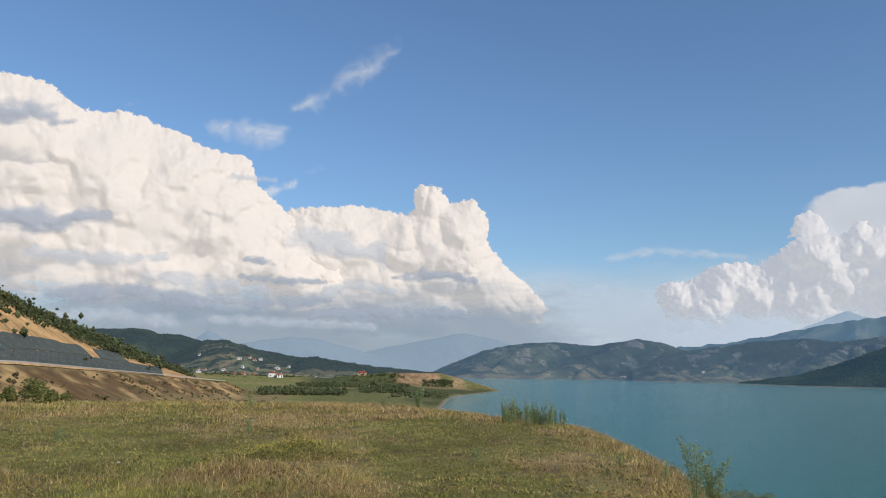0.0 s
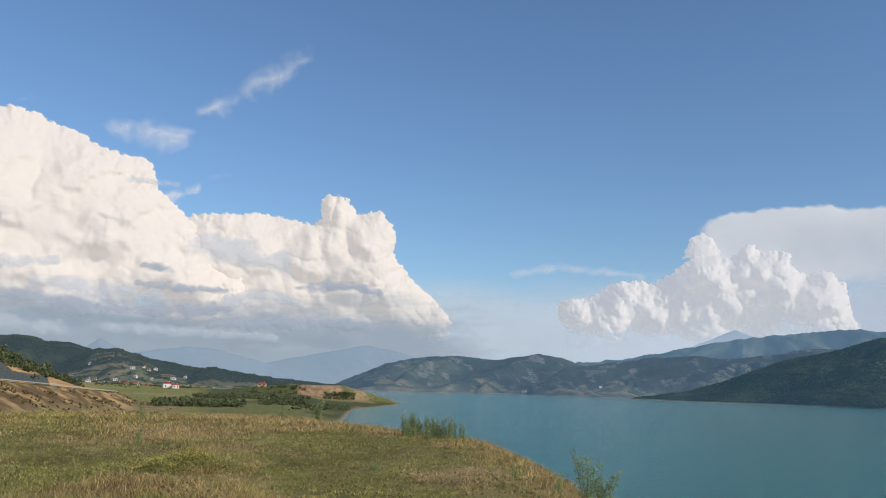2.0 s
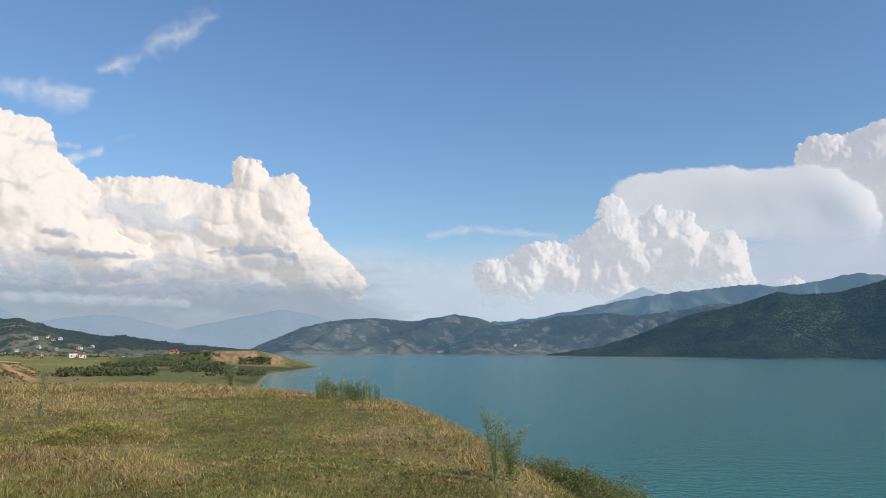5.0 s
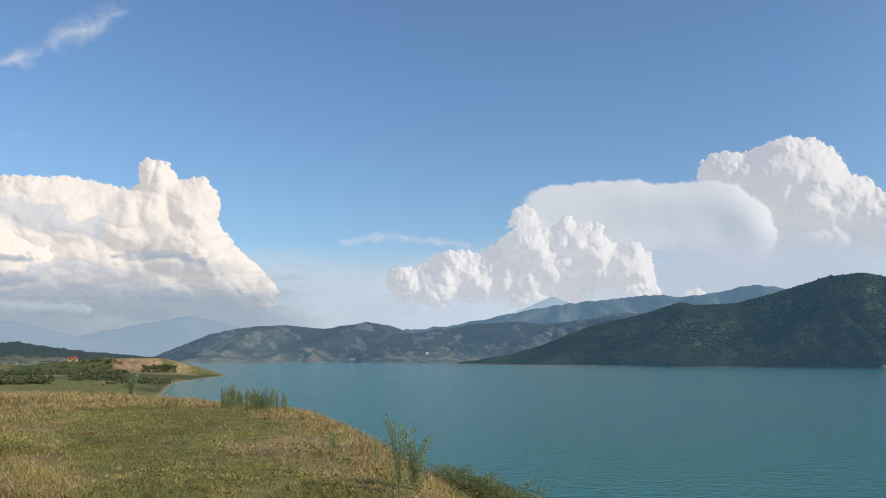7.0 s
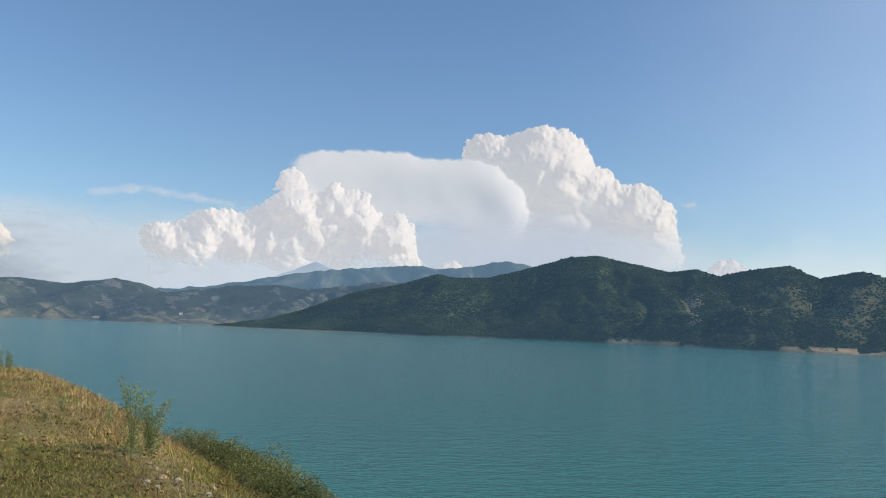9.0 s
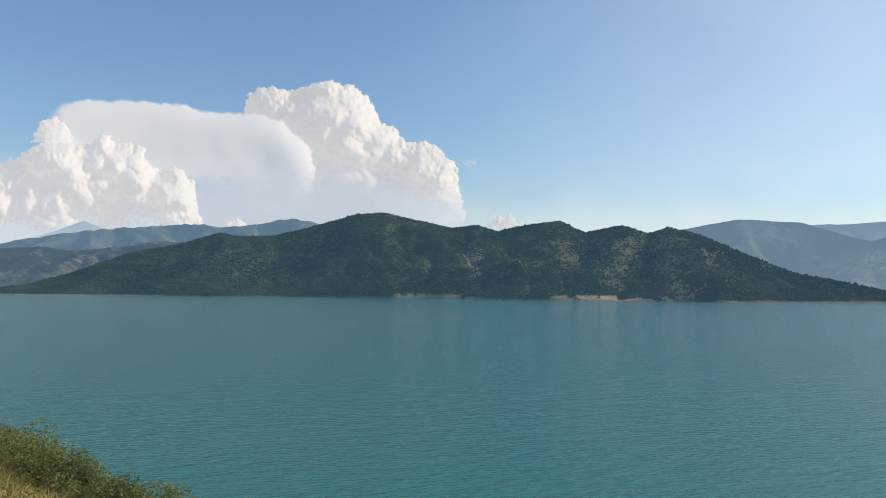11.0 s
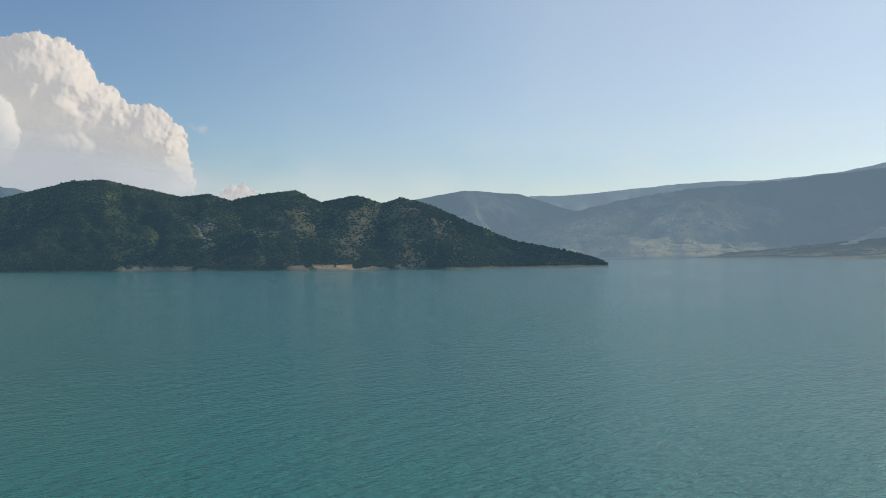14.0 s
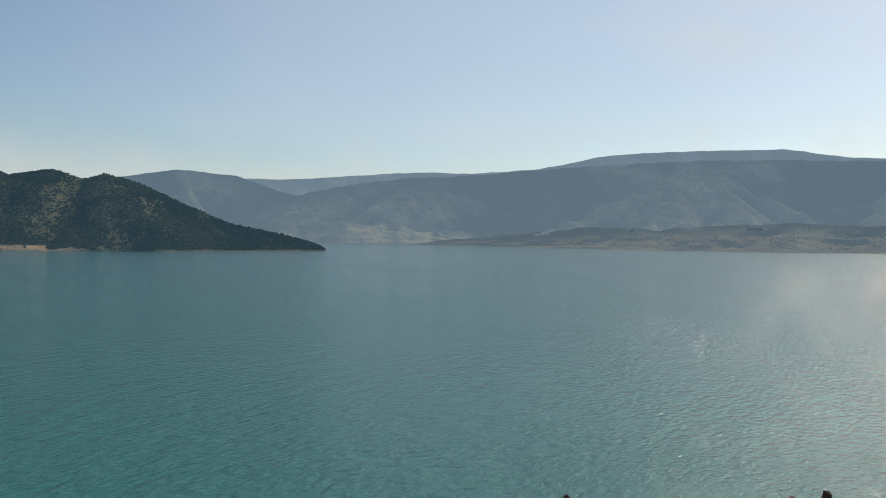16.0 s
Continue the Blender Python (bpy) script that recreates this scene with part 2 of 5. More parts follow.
GROUND = material("ground_cover", cover=True, vary=0.3, scale=0.3, bump=0.05, bump_scale=6, spec=0.04)
AIR_GLOW_NEAR, AIR_GLOW_FAR, AIR_GLOW_RIGHT = (0.019, 0.040, 0.065), (0.047, 0.082, 0.129), (0.112, 0.178, 0.255)
WOODED = distant(material("wooded_slope", cover=True, vary=0.35, scale=0.03, bump=1.5, bump_scale=0.12, spec=0.1), AIR_GLOW_NEAR)
FAR_SLOPE = distant(material("far_slope", cover=True, vary=0.3, scale=0.012, bump=14.0, bump_scale=0.02, spec=0.0), AIR_GLOW_FAR)
RIGHT_SLOPE = distant(material("sunward_slope", cover=True, vary=0.3, scale=0.012, bump=14.0, bump_scale=0.018, spec=0.0), AIR_GLOW_RIGHT)
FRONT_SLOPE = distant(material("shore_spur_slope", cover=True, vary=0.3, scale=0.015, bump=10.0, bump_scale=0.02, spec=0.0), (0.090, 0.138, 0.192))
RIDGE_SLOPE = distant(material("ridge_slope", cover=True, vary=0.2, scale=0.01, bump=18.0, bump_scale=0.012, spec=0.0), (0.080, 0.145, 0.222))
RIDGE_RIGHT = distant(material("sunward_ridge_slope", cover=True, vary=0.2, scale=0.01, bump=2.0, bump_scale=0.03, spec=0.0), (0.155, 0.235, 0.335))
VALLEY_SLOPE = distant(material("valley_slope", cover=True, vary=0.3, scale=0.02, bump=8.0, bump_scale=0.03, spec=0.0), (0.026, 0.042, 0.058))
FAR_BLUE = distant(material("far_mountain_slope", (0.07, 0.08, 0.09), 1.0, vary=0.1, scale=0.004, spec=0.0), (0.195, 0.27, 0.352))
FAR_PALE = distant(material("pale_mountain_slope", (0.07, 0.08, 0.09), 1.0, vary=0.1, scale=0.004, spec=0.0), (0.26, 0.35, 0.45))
LEAF_DARK = distant(material("oak_scrub_leaves", cover=True, rough=0.9, vary=0.25, scale=0.02, island=0.1, spec=0.0), AIR_GLOW_NEAR)
LEAF_FAR = distant(material("far_wood_leaves", (0.045, 0.058, 0.042), 0.9, vary=0.2, scale=0.02, island=0.4, spec=0.0), AIR_GLOW_FAR)
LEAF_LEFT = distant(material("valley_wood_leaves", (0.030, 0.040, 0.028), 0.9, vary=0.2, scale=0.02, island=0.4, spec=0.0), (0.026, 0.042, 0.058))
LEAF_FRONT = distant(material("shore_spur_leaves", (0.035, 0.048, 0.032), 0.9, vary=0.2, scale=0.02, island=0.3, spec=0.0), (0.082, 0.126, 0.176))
LEAF_RIGHT = distant(material("sunward_wood_leaves", (0.035, 0.048, 0.032), 0.9, vary=0.2, scale=0.02, island=0.4, spec=0.0), AIR_GLOW_RIGHT)
LEAF_BELT = material("belt_leaves", (0.085, 0.10, 0.045), 0.8, vary=0.3, scale=0.05, island=0.4, spec=0.1, bump=0.3, bump_scale=1.5)
WATER = water_material()

# ---- ground, lake ----
def lines(v, table):
    a = np.array(table, float)
    return np.interp(v, a[:, 0], a[:, 1])


ROAD_X = ((-300, -50), (159, -84.5), (311, -110), (435, -116), (500, -136), (600, -190), (900, -350), (1300, -520))
ROAD_Z = ((-300, 21), (159, 18.3), (311, 15.1), (435, 10.9), (520, 9.5), (600, 8), (1300, 9))
CREST = ((-300, 42), (200, 37.5), (267, 32.5), (338, 26), (440, 17), (500, 8), (540, 3), (600, 0))
SHORE_X = ((-400, 26), (0, 22), (50, 18), (150, 5), (400, 0), (582, 7), (700, 36), (790, 57), (830, 48), (950, -20), (1200, -150), (1600, -200), (2600, -500))


BRINK = ((-20, 3.6), (6, 3.7), (8, 3.75), (11, 4.0), (15, 4.25), (17, 4.4), (20, 4.65), (24, 4.85), (30, 5.05), (40, 5.2))


def edge_x(y):
    return lines(y, BRINK) + 0.3 * (fbm(y * 0.35, 3.3, 3) - 0.5) + 0.12 * gnoise(y * 0.9, 0 * y + 1.7)


def end_y(x):
    return 46 - 13 * step(-3, 4.5, x) + 4 * (fbm(x * 0.1, 8.8, 3) - 0.5)


def ground_z(x, y):
    # valley floor and its shore
    d = lines(y, SHORE_X) - x
    valley = np.where(d > 0, 13 * (1 - np.exp(-np.maximum(d, 0) / 150)), np.maximum(-3, d * 0.2))
    valley = valley + (fbm(x * 0.012, y * 0.012, 4) - 0.5) * 5 * step(10, 150, d)
    head = lines(x, ((-110, 1), (-70, 6), (-50, 9), (-25, 10.5), (-2, 12), (14, 9), (30, 5.5), (48, 2), (60, 0)))
    valley = valley + head * step(752, 772, y + 5 * (fbm(x * 0.08, 1.5, 3) - 0.5)) * step(890, 830, y) * step(-2, 12, d)
    # terrace on which the camera stands
    drop = 0.95 * np.logaddexp(0, (x - edge_x(y)) / 0.45) * 0.45 + 0.4 * np.logaddexp(0, (y - end_y(x)) / 2.5) * 2.5
    terrace = 16.4 - drop + 0.12 * (fbm(x * 0.25, y * 0.25, 4) - 0.5) * step(-3, 2, edge_x(y) - x + 2)
    terrace = terrace - 0.35 * np.logaddexp(0, (-72 - x) / 3) * 3
    z = np.maximum(valley, np.maximum(terrace, -3))
    # road bench, its bank and the cut hillside
    s = lines(y, ROAD_X) - x
    rz = lines(y, ROAD_Z)
    bank = rz - 0.4 * np.maximum(0, -s - 3) + (fbm(x * 0.06, y * 0.06, 4) - 0.5) * 0.9 * step(3, 9, -s)
    z = np.where(s < 0, np.maximum(z, bank), z)
    crest = lines(y, CREST)
    hill = rz + crest * step(-8, 62, s) ** 1.35 * np.where(s > 6, 1, step(3, 6, s)) + 2.0 * (fbm(x * 0.05, y * 0.05, 4) - 0.5) * step(8, 30, s)
    hill = hill - 0.1 * np.maximum(0, s - 90)
    return np.where(s >= 0, np.maximum(hill, np.minimum(z, rz)), z)


def parched(x, y):
    """How dry the turf is, 0 to 1: green hollows, bleached stretches."""
    d = 0.4 + 1.1 * gnoise(x * 0.16 + 3, y * 0.10 + 8) + 0.8 * gnoise(x * 0.45, y * 0.30 + 2) + 0.5 * gnoise(x * 1.3 + 6, y * 0.9)
    d = d - 0.75 * np.exp(-(((x - 0.4) / 2.0) ** 2)) * step(30, 22, y) - 0.2 * np.exp(-(((x + 5.5) / 2.6) ** 2) - ((y - 17) / 5) ** 2) + 0.5 * np.exp(-(((x + 3.2) / 2.0) ** 2) - ((y - 12.0) / 2.2) ** 2)
    d = d + 0.45 * np.exp(-(((np.degrees(np.arctan2(x, np.maximum(y, 0.1))) + 5.5) / 3.2) ** 2)) * step(9, 12, y)
    return np.clip(d + 0.28 * step(22, 32, y) + 0.25 * step(-1.4, 0.0, x - edge_x(y)) * step(10, 14, y) - 0.3 * step(-0.8, 0.4, x - edge_x(y)) * step(12, 9, y), 0, 1)


def worn_path(x, y):
    """Where the turf is trodden bare near the brink."""
    return np.exp(-(((x - 2.6) / 1.5) ** 2)) * step(6, 13, y) * step(34, 26, y) * step(0.5, 0.6, fbm(x * 1.4 + 3, y * 0.9, 4))


def scree(x, y):
    """Bare stony soil where the brink has crumbled."""
    return np.exp(-(((x - 3.4) / 0.6) ** 4) - ((y - 9.5) / 2.0) ** 4) * step(0.47, 0.6, fbm(x * 1.3, y * 1.1 + 5, 4))


def ground_cover(x, y, z):
    n1, n2, n3 = fbm(x * 0.06, y * 0.06, 4), fbm(x * 0.5 + 9, y * 0.5, 4), fbm(x * 0.012 + 4, y * 0.02, 4)
    d = parched(x, y)
    turf = mixc((0.20, 0.185, 0.06), (0.33, 0.25, 0.11), step(0.35, 0.85, d))
    turf = mixc(turf, (0.15, 0.10, 0.055), step(0.56, 0.68, fbm(x * 0.7 + 21, y * 0.5 + 4, 4)) * 0.6)
    turf = mixc(turf, (0.36, 0.265, 0.13), step(0.60, 0.70, fbm(x * 0.9, y * 0.7 + 40, 4)) * 0.55)
    worn = worn_path(x, y)
    turf = mixc(turf, (0.31, 0.235, 0.115), worn * 0.4)
    field = mixc((0.19, 0.19, 0.07), (0.30, 0.235, 0.11), step(0.46, 0.60, n3))
    field = mixc(field, (0.10, 0.11, 0.045), step(0.52, 0.6, fbm(x * 0.02, y * 0.012 + 7, 4)))
    a = np.degrees(np.arctan2(x, y))
    sown = step(-17.5, -16, a) * step(-8.5, -10, a) * step(230, 280, y) * step(1020, 900, y + 60 * gnoise(x * 0.01, y * 0.01))
    field = mixc(field, mixc((0.25, 0.245, 0.08), (0.33, 0.28, 0.12), step(0.45, 0.7, n3)), sown * 0.9)
    c = mixc(turf, field, step(50, 75, np.hypot(x, y) + 0 * x))
    s = lines(y, ROAD_X) - x
    soil = mixc((0.68, 0.42, 0.19), (0.50, 0.31, 0.14), step(0.4, 0.65, fbm(x * 0.08, y * 0.08 + z * 0.2, 4)))
    bank = mixc((0.18, 0.115, 0.055), (0.50, 0.33, 0.15), step(0.42, 0.66, fbm(x * 0.1 + y * 0.12, z * 0.5, 4)))
    bank = mixc(bank, (0.31, 0.24, 0.11), step(14, 26, -s + 10 * (fbm(x * 0.08, y * 0.08, 3) - 0.5)))
    c = mixc(c, bank, step(2, 5, -s) * step(46, 36, -s) * step(520, 420, y) * step(40, 90, y))
    c = mixc(c, soil, step(-3, 0, s) * step(600, 520, y))
    wood = step(0, 5, s - lines(y, ((0, 40), (267, 36), (338, 30), (453, 20), (587, 12), (700, 8))) + 8 * (n1 - 0.5))
    c = mixc(c, (0.055, 0.07, 0.03), wood)
    head = np.exp(-(((x - 5) / 60) ** 2) - ((y - 790) / 45) ** 2)
    c = mixc(c, mixc((0.34, 0.25, 0.13), (0.17, 0.165, 0.065), step(0.4, 0.6, n1)), step(0.3, 0.6, head))
    scar = np.exp(-(((x + 21) / 21) ** 4) - ((y - 762) / 13) ** 4)
    c = mixc(c, mixc((0.38, 0.25, 0.14), (0.27, 0.18, 0.105), step(0.4, 0.6, fbm(x * 0.15, z * 0.4, 3))), step(0.25, 0.6, scar))
    shore = step(0.32, 0.1, z) * step(100, 200, y)
    c = mixc(c, (0.34, 0.28, 0.19), shore)
    c = mixc(c, (0.36, 0.275, 0.14), scree(x, y) * 0.8)
    slope = step(0.5, 4, x - edge_x(y)) * step(60, 45, y)
    return mixc(c, (0.24, 0.24, 0.09), slope * 0.7)


az = np.radians(np.concatenate([np.arange(-36, 62, 0.2), np.arange(62, 124, 1.0), np.arange(124, 324, 4.0)]))
rr = np.concatenate([[0.05], np.geomspace(1.5, 4950, 260)])
rr = np.unique(np.concatenate([rr, np.arange(100, 420, 4.0), np.arange(736, 800, 4.0)]))
RG, AG = np.meshgrid(rr, az, indexing="ij")
GX, GY = RG * np.sin(AG), RG * np.cos(AG)
GZ = ground_z(GX, GY)
me = mesh_from("ground", np.stack([GX, GY, GZ], -1).reshape(-1, 3), grid_faces(len(rr), len(az), True)[:, ::-1],
               colours=ground_cover(GX, GY, GZ).reshape(-1, 3), mats=[GROUND])
ground = tagged(new("ground", me), "grassy lakeside terrace, valley fields and lake bed", "ground", kind="structure")

LR = np.concatenate([[0.0], np.geomspace(3, 4950, 60)])
LA = np.radians(np.arange(0, 360, 3.0))
R2, A2 = np.meshgrid(LR, LA, indexing="ij")
me = mesh_from("water", np.stack([R2 * np.sin(A2), R2 * np.cos(A2), 0 * R2], -1).reshape(-1, 3), grid_faces(len(LR), len(LA), True)[:, ::-1], mats=[WATER])
tagged(new("water", me), "calm turquoise lake with small wind ripples", "lake", kind="structure")


# ---- hills ----
def direction(a):
    return np.sin(np.radians(a)), np.cos(np.radians(a))


def hill_range(name, ridge, foot, top, mat, cover, label, seed=0.0, jag=0.05, spurs=3.0, depth=0.9, fine=0.1, rows=80, base=-2.0, kind="structure", round_off=0.72, rough=0.05, grain=0.3):
    """A range seen across the lake: its crest (azimuth, elevation), how far off its foot and crest lie, and the spurs (azimuth at the crest, at the foot, half width) that run down from it, or their spacing."""
    a = np.arange(ridge[0][0], ridge[-1][0], fine)
    e = lines(a, ridge)
    k = np.exp(-np.linspace(-2, 2, 9) ** 2)
    e = np.convolve(np.pad(e, 4, mode="edge"), k / k.sum(), "valid")
    rugged = e + jag * 2 * (fbm(a * 1.7 + seed, seed, 4) - 0.5)
    d0, d1 = lines(a, foot), lines(a, top)
    v = np.concatenate([np.linspace(0, 1, rows), [1.06, 1.15, 1.3]])
    V, A = np.meshgrid(v, a, indexing="ij")
    e = e + (rugged - e) * np.clip(V, 0, 1) ** 6
    crest = EYE_Z + d1 * np.tan(np.radians(e))
    if not isinstance(spurs, tuple):
        rng = np.random.default_rng(int(seed * 10))
        at = np.arange(a[0], a[-1], spurs)
        at = at + rng.normal(size=len(at)) * spurs * 0.3
        spurs = [(q, q + rng.normal() * spurs * 0.9, spurs * rng.uniform(0.22, 0.42)) for q in at]
        spurs += [(q[0] + rng.normal() * q[2], q[1] + rng.choice((-1, 1)) * q[2] * 1.6, q[2] * 0.45) for q in spurs]
    W = np.clip(V, 0, 1)
    crown, bend = np.zeros(V.shape), gnoise(A * 0.6 + seed, V * 3.0)
    for k, (q, p, w) in enumerate(spurs):
        ac = p + (q - p) * W + w * (0.6 * np.sin(W * 5 + k * 1.7) * (1 - W) + 0.5 * bend)
        lat = abs(A - ac) / (w * (0.75 + 0.5 * (1 - W)))
        crown = np.maximum(crown, (0.75 + 0.25 * math.cos(k * 2.3) ** 2) * np.exp(-0.8 * lat**1.7))
    fade = np.clip(V * 6, 0, 1) * np.clip((1 - V) * 5, 0, 1)
    rg = crown
    gully = W ** (round_off + depth)
    prof = gully + (W**round_off - gully) * crown
    prof = prof + rough * fade * (gnoise(A * grain + seed, V * 5) + 0.6 * gnoise(A * grain * 2.1, V * 11 + seed) + 0.35 * gnoise(A * grain * 4.7 + seed, V * 23))
    prof = np.where(V > 1, 1 - (V - 1) * 1.8, prof)
    D = d0 + (d1 - d0) * V
    Z = base + (crest - base) * prof
    cap = EYE_Z + D * np.tan(np.radians(e)) * (0.35 + 0.62 * W)
    over = Z - np.maximum(cap, 0)
    Z = np.where((V < 0.97) & (over > 0), np.maximum(cap, 0) + 0.15 * np.tanh(over / 12) * 12 * (1 - W), Z)
    sx, cy = direction(A)
    X, Y = D * sx, D * cy
    col = cover(X, Y, Z, A, V, rg)
    me = mesh_from(name, np.stack([X, Y, Z], -1).reshape(-1, 3), grid_faces(len(v), len(a))[:, ::-1], colours=col.reshape(-1, 3), mats=[mat])
    ob = tagged(new(name, me), label, "hill", kind=kind)
    return ob, dict(X=X, Y=Y, Z=Z, A=A, V=V, rg=rg, col=col)


def beach_mask(A, Z):
    return step(8, 4, Z) * np.maximum(step(46.3, 47.2, A) * step(53.5, 50.5, A), step(57.0, 58.5, A) * step(67, 64.5, A)) * step(0.3, 0.42, fbm(A * 1.2, Z * 0.2, 3))


def cover_near(X, Y, Z, A, V, rg):
    n = fbm(X * 0.006, Y * 0.006 + Z * 0.01, 5)
    c = mixc((0.045, 0.06, 0.022), (0.085, 0.10, 0.035), step(0.4, 0.65, n))
    dry = step(0.47, 0.62, fbm(A * 0.5 + 3, Z * 0.04, 5)) * step(52, 62, A) * step(0.95, 0.75, V)
    ledge = step(0.0, 0.8, np.sin(Z * 0.75 + 2.5 * fbm(A * 0.8, Z * 0.05, 3))) * step(60, 63, A) * step(0.1, 0.2, V) * step(0.85, 0.6, V)
    c = mixc(c, (0.15, 0.125, 0.065), np.maximum(dry * 0.7, ledge * 0.55))
    c = mixc(c, (0.46, 0.32, 0.17), beach_mask(A, Z))
    scar = np.exp(-(((A - 52.3) / 0.9) ** 2) - ((V - 0.5) / 0.1) ** 2) + np.exp(-(((A - 52.4) / 0.5) ** 2) - ((V - 0.3) / 0.15) ** 2)
    c = mixc(c, (0.26, 0.21, 0.14), step(0.3, 0.8, scar * (0.5 + fbm(A * 3, V * 20, 3))))
    return mixc(c, (0.25, 0.21, 0.15), step(2.0, 0.3, Z) * 0.8)


def cover_right(X, Y, Z, A, V, rg):
    c = cover_far(X, Y, Z, A, V, rg)
    c = np.where((V > 0.45)[..., None], np.minimum(c, 0.085), c)
    c = mixc(c, (0.016, 0.026, 0.022), step(0.44, 0.58, fbm(A * 0.4 + V * 2.5 + 6, V * 4.5, 5)) * 0.85)
    # relief shading painted into the cover: spurs paler, ravines darker
    c = mixc(c, (0.17, 0.15, 0.09), step(0.5, 0.85, rg + 0.35 * gnoise(A * 0.8 + 4, V * 8)) * step(0.95, 0.7, V) * 0.55)
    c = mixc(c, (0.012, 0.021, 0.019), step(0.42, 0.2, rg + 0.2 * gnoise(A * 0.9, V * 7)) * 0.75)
    strips = step(0.5, 0.57, fbm(A * 0.35 + 2, V * 16, 4)) * step(0.34, 0.2, V) * step(0.02, 0.06, V)
    c = mixc(c, (0.21, 0.17, 0.09), strips * 0.6)
    dry = np.exp(-(((A - 86) / 4.5) ** 4)) * step(0.3, 0.22, V + 0.1 * gnoise(A * 0.8, V * 9)) * step(0.02, 0.05, V) * step(-0.25, 0.0, gnoise(A * 0.7 + 3, V * 14))
    return mixc(c, (0.36, 0.27, 0.13), dry * 0.8)


def cover_front(X, Y, Z, A, V, rg):
    c = cover_right(X, Y, Z, A, V, rg)
    strips = step(0.44, 0.54, fbm(A * 0.4 + 8, V * 7, 4)) * step(0.8, 0.45, V) * step(0.03, 0.09, V)
    return mixc(c, (0.22, 0.17, 0.09), strips * 0.7)


def cover_far(X, Y, Z, A, V, rg):
    n = fbm(X * 0.004, Y * 0.004, 5)
    c = mixc((0.03, 0.042, 0.03), (0.07, 0.08, 0.05), step(0.4, 0.62, n))
    scar = step(0.57, 0.65, fbm(A * 1.7 + V * 3.0 + 5, V * 11 + 2, 4)) * step(0.25, 0.45, V)
    c = mixc(c, (0.21, 0.19, 0.165), scar * 0.5)
    fields = step(0.5, 0.2, V) * step(0.47, 0.55, fbm(A * 0.6, V * 14 + 3, 4))
    c = mixc(c, (0.19, 0.16, 0.09), fields * 0.7)
    return mixc(c, (0.28, 0.25, 0.2), step(2.5, 0.3, Z) * 0.4)


def cover_left(X, Y, Z, A, V, rg):
    n = fbm(X * 0.006, Y * 0.006, 5)
    c = mixc((0.028, 0.038, 0.024), (0.052, 0.060, 0.030), step(0.4, 0.62, n))
    low = step(0.62, 0.4, V + 0.25 * (fbm(A * 0.5, V * 3 + 1, 3) - 0.5))
    plots = mixc((0.125, 0.13, 0.06), (0.24, 0.19, 0.10), step(0.42, 0.58, fbm(A * 0.7 + 2, V * 16, 3)))
    plots = mixc(plots, (0.04, 0.05, 0.026), step(0.5, 0.56, fbm(A * 0.9 + 8, V * 22 + 5, 4)))
    c = mixc(c, plots, low * 0.9)
    cut = np.exp(-(((A + 15.0) / 1.1) ** 4)) * step(0.55, 0.75, np.sin(V * 95 + 2.0 * gnoise(A * 1.2, V * 4))) * step(0.62, 0.68, V) * step(0.86, 0.8, V)
    return mixc(c, (0.30, 0.23, 0.16), cut * 0.9)


def cover_knoll(X, Y, Z, A, V, rg):
    c = mixc((0.022, 0.032, 0.022), (0.045, 0.052, 0.028), step(0.4, 0.62, fbm(X * 0.01, Y * 0.01, 4)))
    return mixc(c, (0.15, 0.135, 0.07), step(0.4, 0.15, V) * 0.8)


NEAR_RIDGE = ((18.0, -0.75), (19.3, -0.63), (23.2, -0.06), (26.1, 0.84), (29.0, 2.0), (32.4, 2.71), (34.9, 3.50), (36.0, 3.25), (38.5, 3.35), (40.4, 3.83), (41.6, 4.16), (43.9, 4.88),
              (46.0, 5.05), (49.4, 4.27), (50.8, 4.00), (52.5, 4.19), (54.0, 3.75), (55.3, 4.09), (58.3, 4.50), (60.0, 3.65), (62.6, 4.12), (64.3, 3.55), (65.6, 3.95), (67.7, 3.41),
              (70.6, 2.03), (73.4, 0.87), (76.4, 0.29), (79.0, -0.44), (80.0, -0.85))
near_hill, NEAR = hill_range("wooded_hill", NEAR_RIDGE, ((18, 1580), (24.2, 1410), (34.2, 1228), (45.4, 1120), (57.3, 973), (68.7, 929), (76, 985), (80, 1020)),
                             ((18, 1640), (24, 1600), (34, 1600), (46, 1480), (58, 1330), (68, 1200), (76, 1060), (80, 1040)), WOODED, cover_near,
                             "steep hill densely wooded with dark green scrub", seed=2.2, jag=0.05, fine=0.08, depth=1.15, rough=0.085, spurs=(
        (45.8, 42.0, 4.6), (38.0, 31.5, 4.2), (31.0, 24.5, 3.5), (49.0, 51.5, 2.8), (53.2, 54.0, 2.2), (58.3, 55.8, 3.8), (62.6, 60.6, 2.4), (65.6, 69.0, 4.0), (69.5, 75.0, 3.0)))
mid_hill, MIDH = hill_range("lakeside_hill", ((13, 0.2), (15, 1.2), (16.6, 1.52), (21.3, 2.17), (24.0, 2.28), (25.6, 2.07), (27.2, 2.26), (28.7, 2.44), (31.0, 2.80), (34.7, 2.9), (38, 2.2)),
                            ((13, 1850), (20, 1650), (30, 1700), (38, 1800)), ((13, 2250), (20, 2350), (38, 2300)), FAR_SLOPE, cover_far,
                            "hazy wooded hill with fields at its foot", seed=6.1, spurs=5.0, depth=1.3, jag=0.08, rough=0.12)
